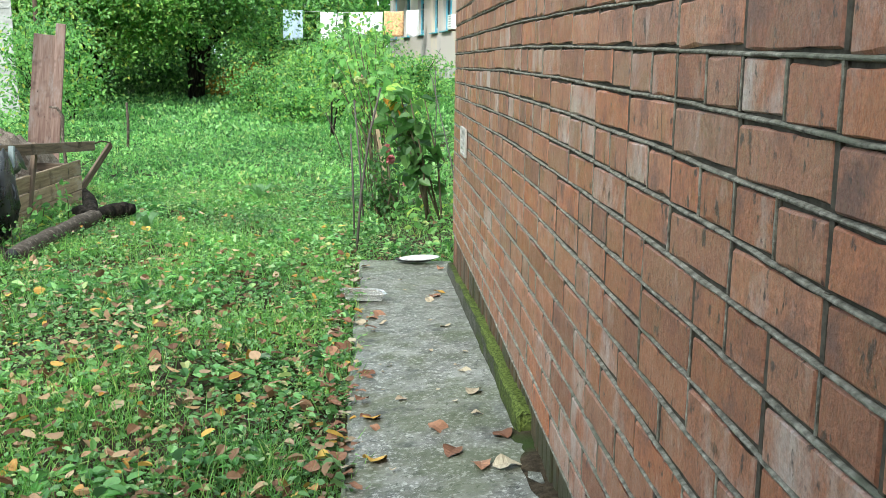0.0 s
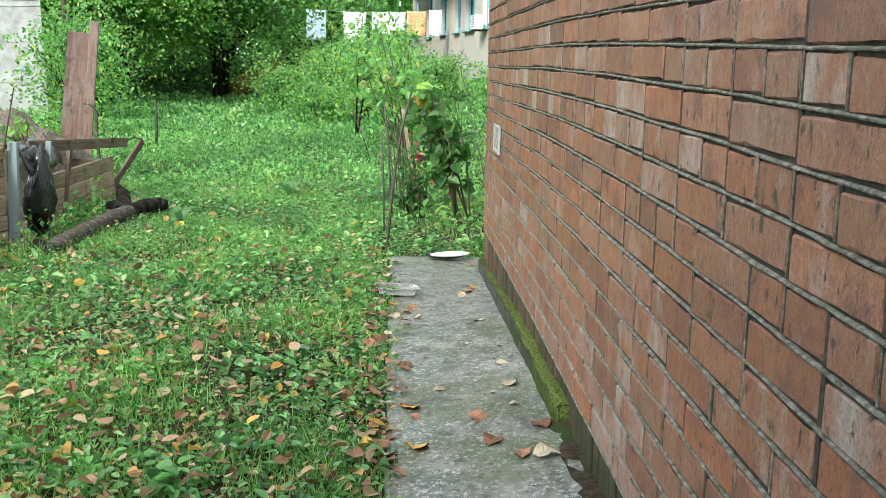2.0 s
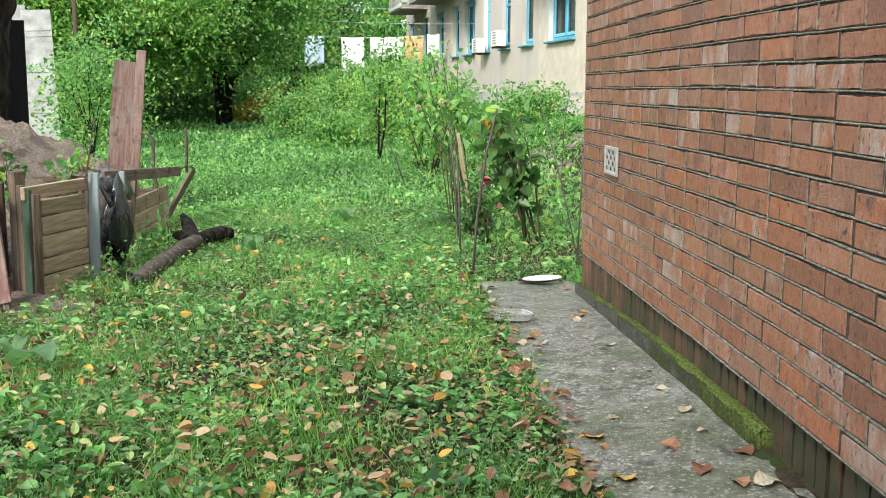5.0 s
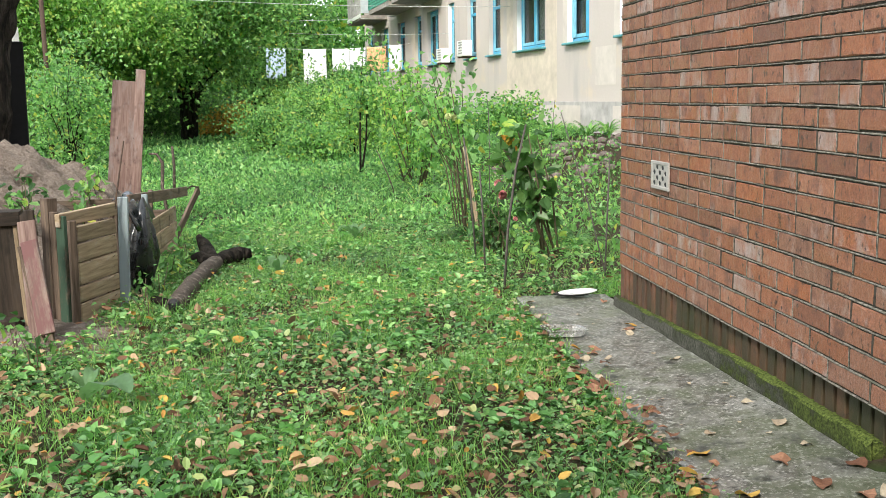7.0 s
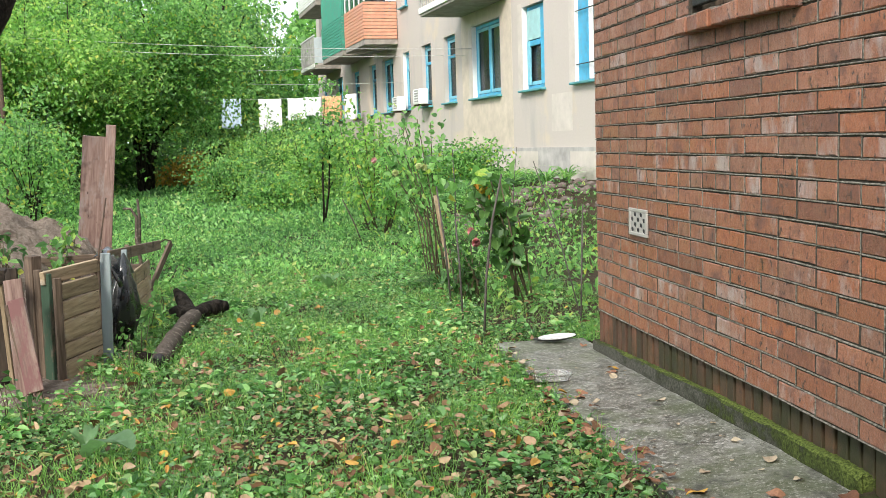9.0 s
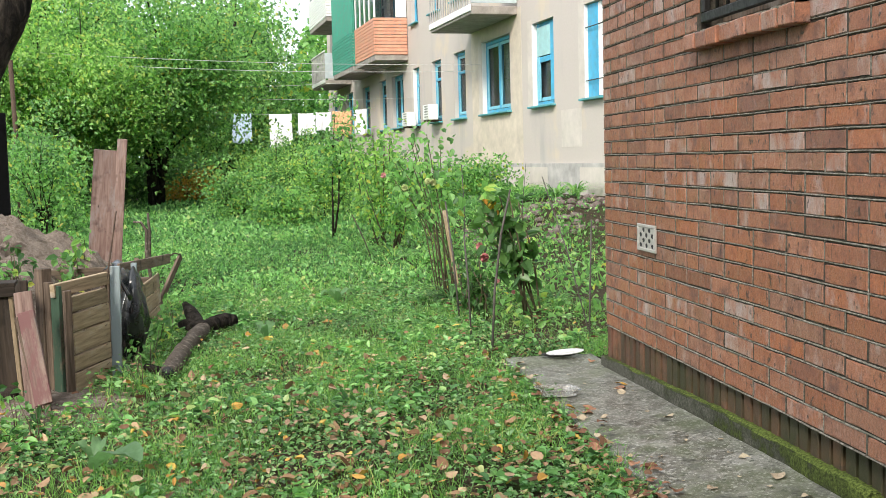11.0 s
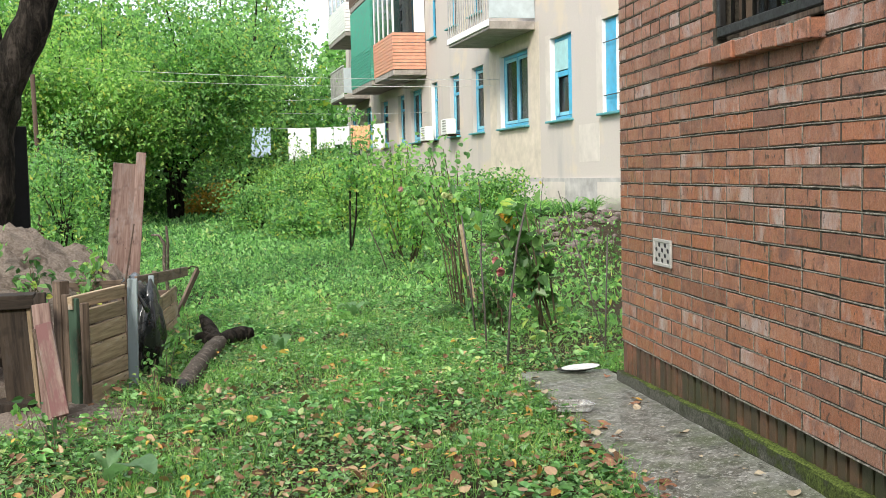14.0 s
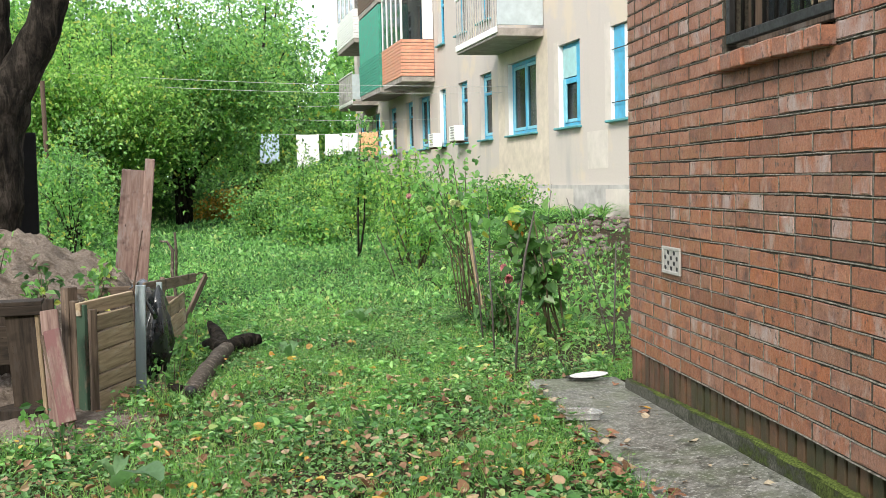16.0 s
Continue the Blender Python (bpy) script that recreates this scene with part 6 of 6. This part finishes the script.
_kinds = [("brown", dead_leaf_material("brown_dead_leaf", (0.13, 0.06, 0.035), (0.30, 0.16, 0.10)), "curled brown fallen leaf lying on the damp path"),
          ("pale", dead_leaf_material("pale_dead_leaf", (0.30, 0.24, 0.17), (0.44, 0.38, 0.28)), "pale dry fallen leaf lying on the damp path"),
          ("yellow", dead_leaf_material("yellow_dead_leaf", (0.42, 0.24, 0.05), (0.55, 0.38, 0.09)), "yellow fallen leaf lying on the damp path")]
_lm = {}
for _k, _m, _l in _kinds:
    _lm[_k] = []
    for _i in range(4):
        _me = fallen_leaf_mesh(_i + len(_k) * 7)
        _me.materials.append(_m)
        _lm[_k].append(_me)
_r = random.Random(17)


def drop_leaf(x, y, z, size, kind):
    ob = new("fallen_leaf", _r.choice(_lm[kind]))
    ob.matrix_basis = pose(x, y, z + 0.006, _r.uniform(-8, 8), _r.uniform(-8, 8), _r.uniform(0, 360)) @ Matrix.Diagonal((size, size, size, 1))
    tagged(ob, [l for k, m, l in _kinds if k == kind][0], "fallen leaf", "fallen leaves on the path")


def path_z(x, y):
    return (-0.008 - 0.026 * max(-2.05, min(0.0, y))) * max(0.0, (x + 0.5) / 0.5)


for _x, _y, _s, _k in [(-0.43, -2.37, 0.07, "yellow"), (-0.23, -2.52, 0.075, "brown"), (-0.05, -2.62, 0.07, "brown"), (-0.09, -2.2, 0.06, "pale"), (-0.1, -1.95, 0.055, "pale"),
                       (-0.42, -2.72, 0.085, "yellow"), (-0.48, -2.55, 0.06, "pale"), (-0.20, -2.72, 0.07, "brown"), (-0.06, -2.85, 0.08, "pale"), (-0.13, -2.83, 0.07, "brown"),
                       (-0.13, -0.62, 0.07, "brown"), (-0.10, -0.55, 0.06, "yellow"), (-0.16, -0.72, 0.05, "pale"), (-0.40, -0.98, 0.07, "brown"), (-0.43, -1.05, 0.06, "brown"),
                       (-0.38, -1.15, 0.045, "pale"), (-0.47, -0.70, 0.05, "brown"), (-0.12, -1.25, 0.05, "pale"), (-0.06, 0.1, 0.05, "brown"), (-0.46, -1.9, 0.05, "brown"), (-0.1, -2.42, 0.04, "pale"), (-0.33, -2.2, 0.04, "pale")]:
    drop_leaf(_x, _y, path_z(_x, _y), _s, _k)
for _i in range(100):
    _y = _r.uniform(-4.4, -1.9) if _r.random() < 0.7 else _r.uniform(-1.9, 0.2)
    drop_leaf(-0.535 + _r.gauss(0, 0.05), _y, 0.002 + _r.uniform(0, 0.02), _r.uniform(0.028, 0.068), _r.choice(["brown", "brown", "brown", "pale"]))
for _i in range(26):
    _x, _y = _r.uniform(-0.46, -0.05), _r.uniform(-3.4, 0.3)
    drop_leaf(_x, _y, path_z(_x, _y), _r.uniform(0.012, 0.03), "pale")


# weeds on the soil heap and by the crate
def weed(x, y, z, n, size, mat, label, seed):
    h = root("weed", pose(x, y, z), label, "weed", "weeds by the crate")
    g = random.Random(seed)
    pts = []
    for i in range(4):
        e = Vector((g.uniform(-0.1, 0.1), g.uniform(-0.1, 0.1), g.uniform(0.08, 0.28)))
        tube("stalk", [Vector((0, 0, -0.05)), e * 0.5 + Vector((0.01, 0, 0.02)), e], [0.004, 0.003, 0.002], M_STEM, h, 5)
        pts += [tuple(e), tuple(e * 0.7), tuple(e * 0.4)]
    leaves_on(h, pts, (0.035, 0.035, 0.03), size, mat, n, seed)


for _i, (_x, _y, _z, _n, _s, _m) in enumerate([(-3.30, 1.0, 0.40, 3, 0.06, M_LEAF), (-3.42, 1.2, 0.50, 3, 0.07, M_DARKLEAF), (-3.75, 1.5, 0.66, 3, 0.05, M_LEAF), (-3.15, 1.5, 0.36, 4, 0.07, M_LEAF), (-3.2, 2.2, 0.40, 4, 0.07, M_LIME),
        (-2.62, 0.42, -0.10, 3, 0.035, M_LEAF), (-2.58, 0.72, -0.08, 3, 0.04, M_LEAF), (-2.55, 0.2, -0.10, 3, 0.035, M_LEAF), (-2.6, 1.3, -0.03, 4, 0.06, M_LEAF), (-2.55, 1.8, -0.03, 4, 0.06, M_LEAF), (-3.0, -0.62, -0.10, 4, 0.05, M_LEAF), (-3.3, -0.72, -0.10, 4, 0.05, M_DARKLEAF), (-2.85, -0.85, -0.10, 4, 0.05, M_DARKLEAF)]):
    weed(_x, _y, _z, _n, _s, _m, "small leafy weed growing beside the old crate", 200 + _i)


# tufts of grass along the path's edge and in its cracks
for _i, (_x, _y, _n, _L) in enumerate([(-0.40, -0.98, 26, 0.10), (-0.03, -0.35, 20, 0.07), (-0.55, -1.55, 60, 0.16), (-0.56, -1.25, 50, 0.14), (-0.57, -0.35, 40, 0.12), (-0.05, 0.36, 30, 0.09), (0.04, 0.42, 36, 0.12), (-0.60, -2.0, 40, 0.13), (-0.62, -2.6, 30, 0.11)]):
    strap_clump("small tuft of grass at the path's edge", _x, _y, _n, _L, 0.0028, M_GRASS, 300 + _i)


# ---- washing ----
def cloth(x, y, w, top, h, mat, label, seed):
    c = root("hanging_cloth", pose(x, y, top), label, "laundry", "laundry on the line")
    vs, fs = [], []
    nx, nz = 14, 10
    for j in range(nz + 1):
        for i in range(nx + 1):
            u, v = i / nx, j / nz
            vs.append((w * (u - 0.5), 0.035 * math.sin(u * 9 + seed) * v + 0.015 * math.sin(u * 23 + seed) * v, -h * v * (1 + 0.03 * math.sin(u * 5 + seed)) - 0.02 * math.sin(math.pi * u)))
    for j in range(nz):
        for i in range(nx):
            a = j * (nx + 1) + i
            fs.append((a, a + 1, a + nx + 2, a + nx + 1))
    o = arrays("fabric", vs, fs, mat, c, True)
    o.modifiers.new("thickness", "SOLIDIFY").thickness = 0.004


for _i, (_x, _w, _t, _h, _m, _l) in enumerate([(-3.0, 0.62, 2.78, 0.95, M_CLOTHB, "pale blue patterned sheet drying on the line"), (-1.78, 0.72, 2.66, 1.0, M_CLOTHA, "white sheet drying on the line"),
        (-0.95, 0.55, 2.66, 0.65, M_CLOTHA, "white cloth drying on the line"), (-0.42, 0.5, 2.68, 0.55, M_CLOTHA, "white folded cloth drying on the line"),
        (0.18, 0.62, 2.70, 0.7, M_CLOTHC, "orange printed cloth drying on the line"), (0.78, 0.4, 2.75, 0.75, M_CLOTHA, "narrow white towel drying on the line")]):
    _u = (_x + 5.2) / 6.45
    _line = 2.95 - 0.1 * _u - 0.8 * _u * (1 - _u)
    cloth(_x, 28.0, _w, _line + 0.012, _h + _line - _t, _m, _l, _i)


def wire(a, b, sag, n=10, r=0.004):
    a, b = Vector(a), Vector(b)
    w = root("washing_line", pose(0, 0, 0), "thin grey washing line strung across the garden", "washing line", "washing lines")
    pts = [a.lerp(b, i / n) - Vector((0, 0, sag * 4 * (i / n) * (1 - i / n))) for i in range(n + 1)]
    tube("line", pts, [r] * (n + 1), M_ROPE, w, 5)


wire((-5.2, 28, 2.95), (1.25, 28, 2.85), 0.20, 24, r=0.006)
wire((-8.0, 18, 3.75), (2.55, 16.6, 3.15), 0.10, r=0.005)
wire((-8.0, 18.4, 3.6), (2.5, 17.0, 3.05), 0.12, r=0.005)
wire((-6.0, 30, 3.9), (1.0, 30.5, 3.9), 0.15, r=0.006)
wire((-6.0, 24, 3.2), (1.9, 23, 2.85), 0.12, r=0.005)
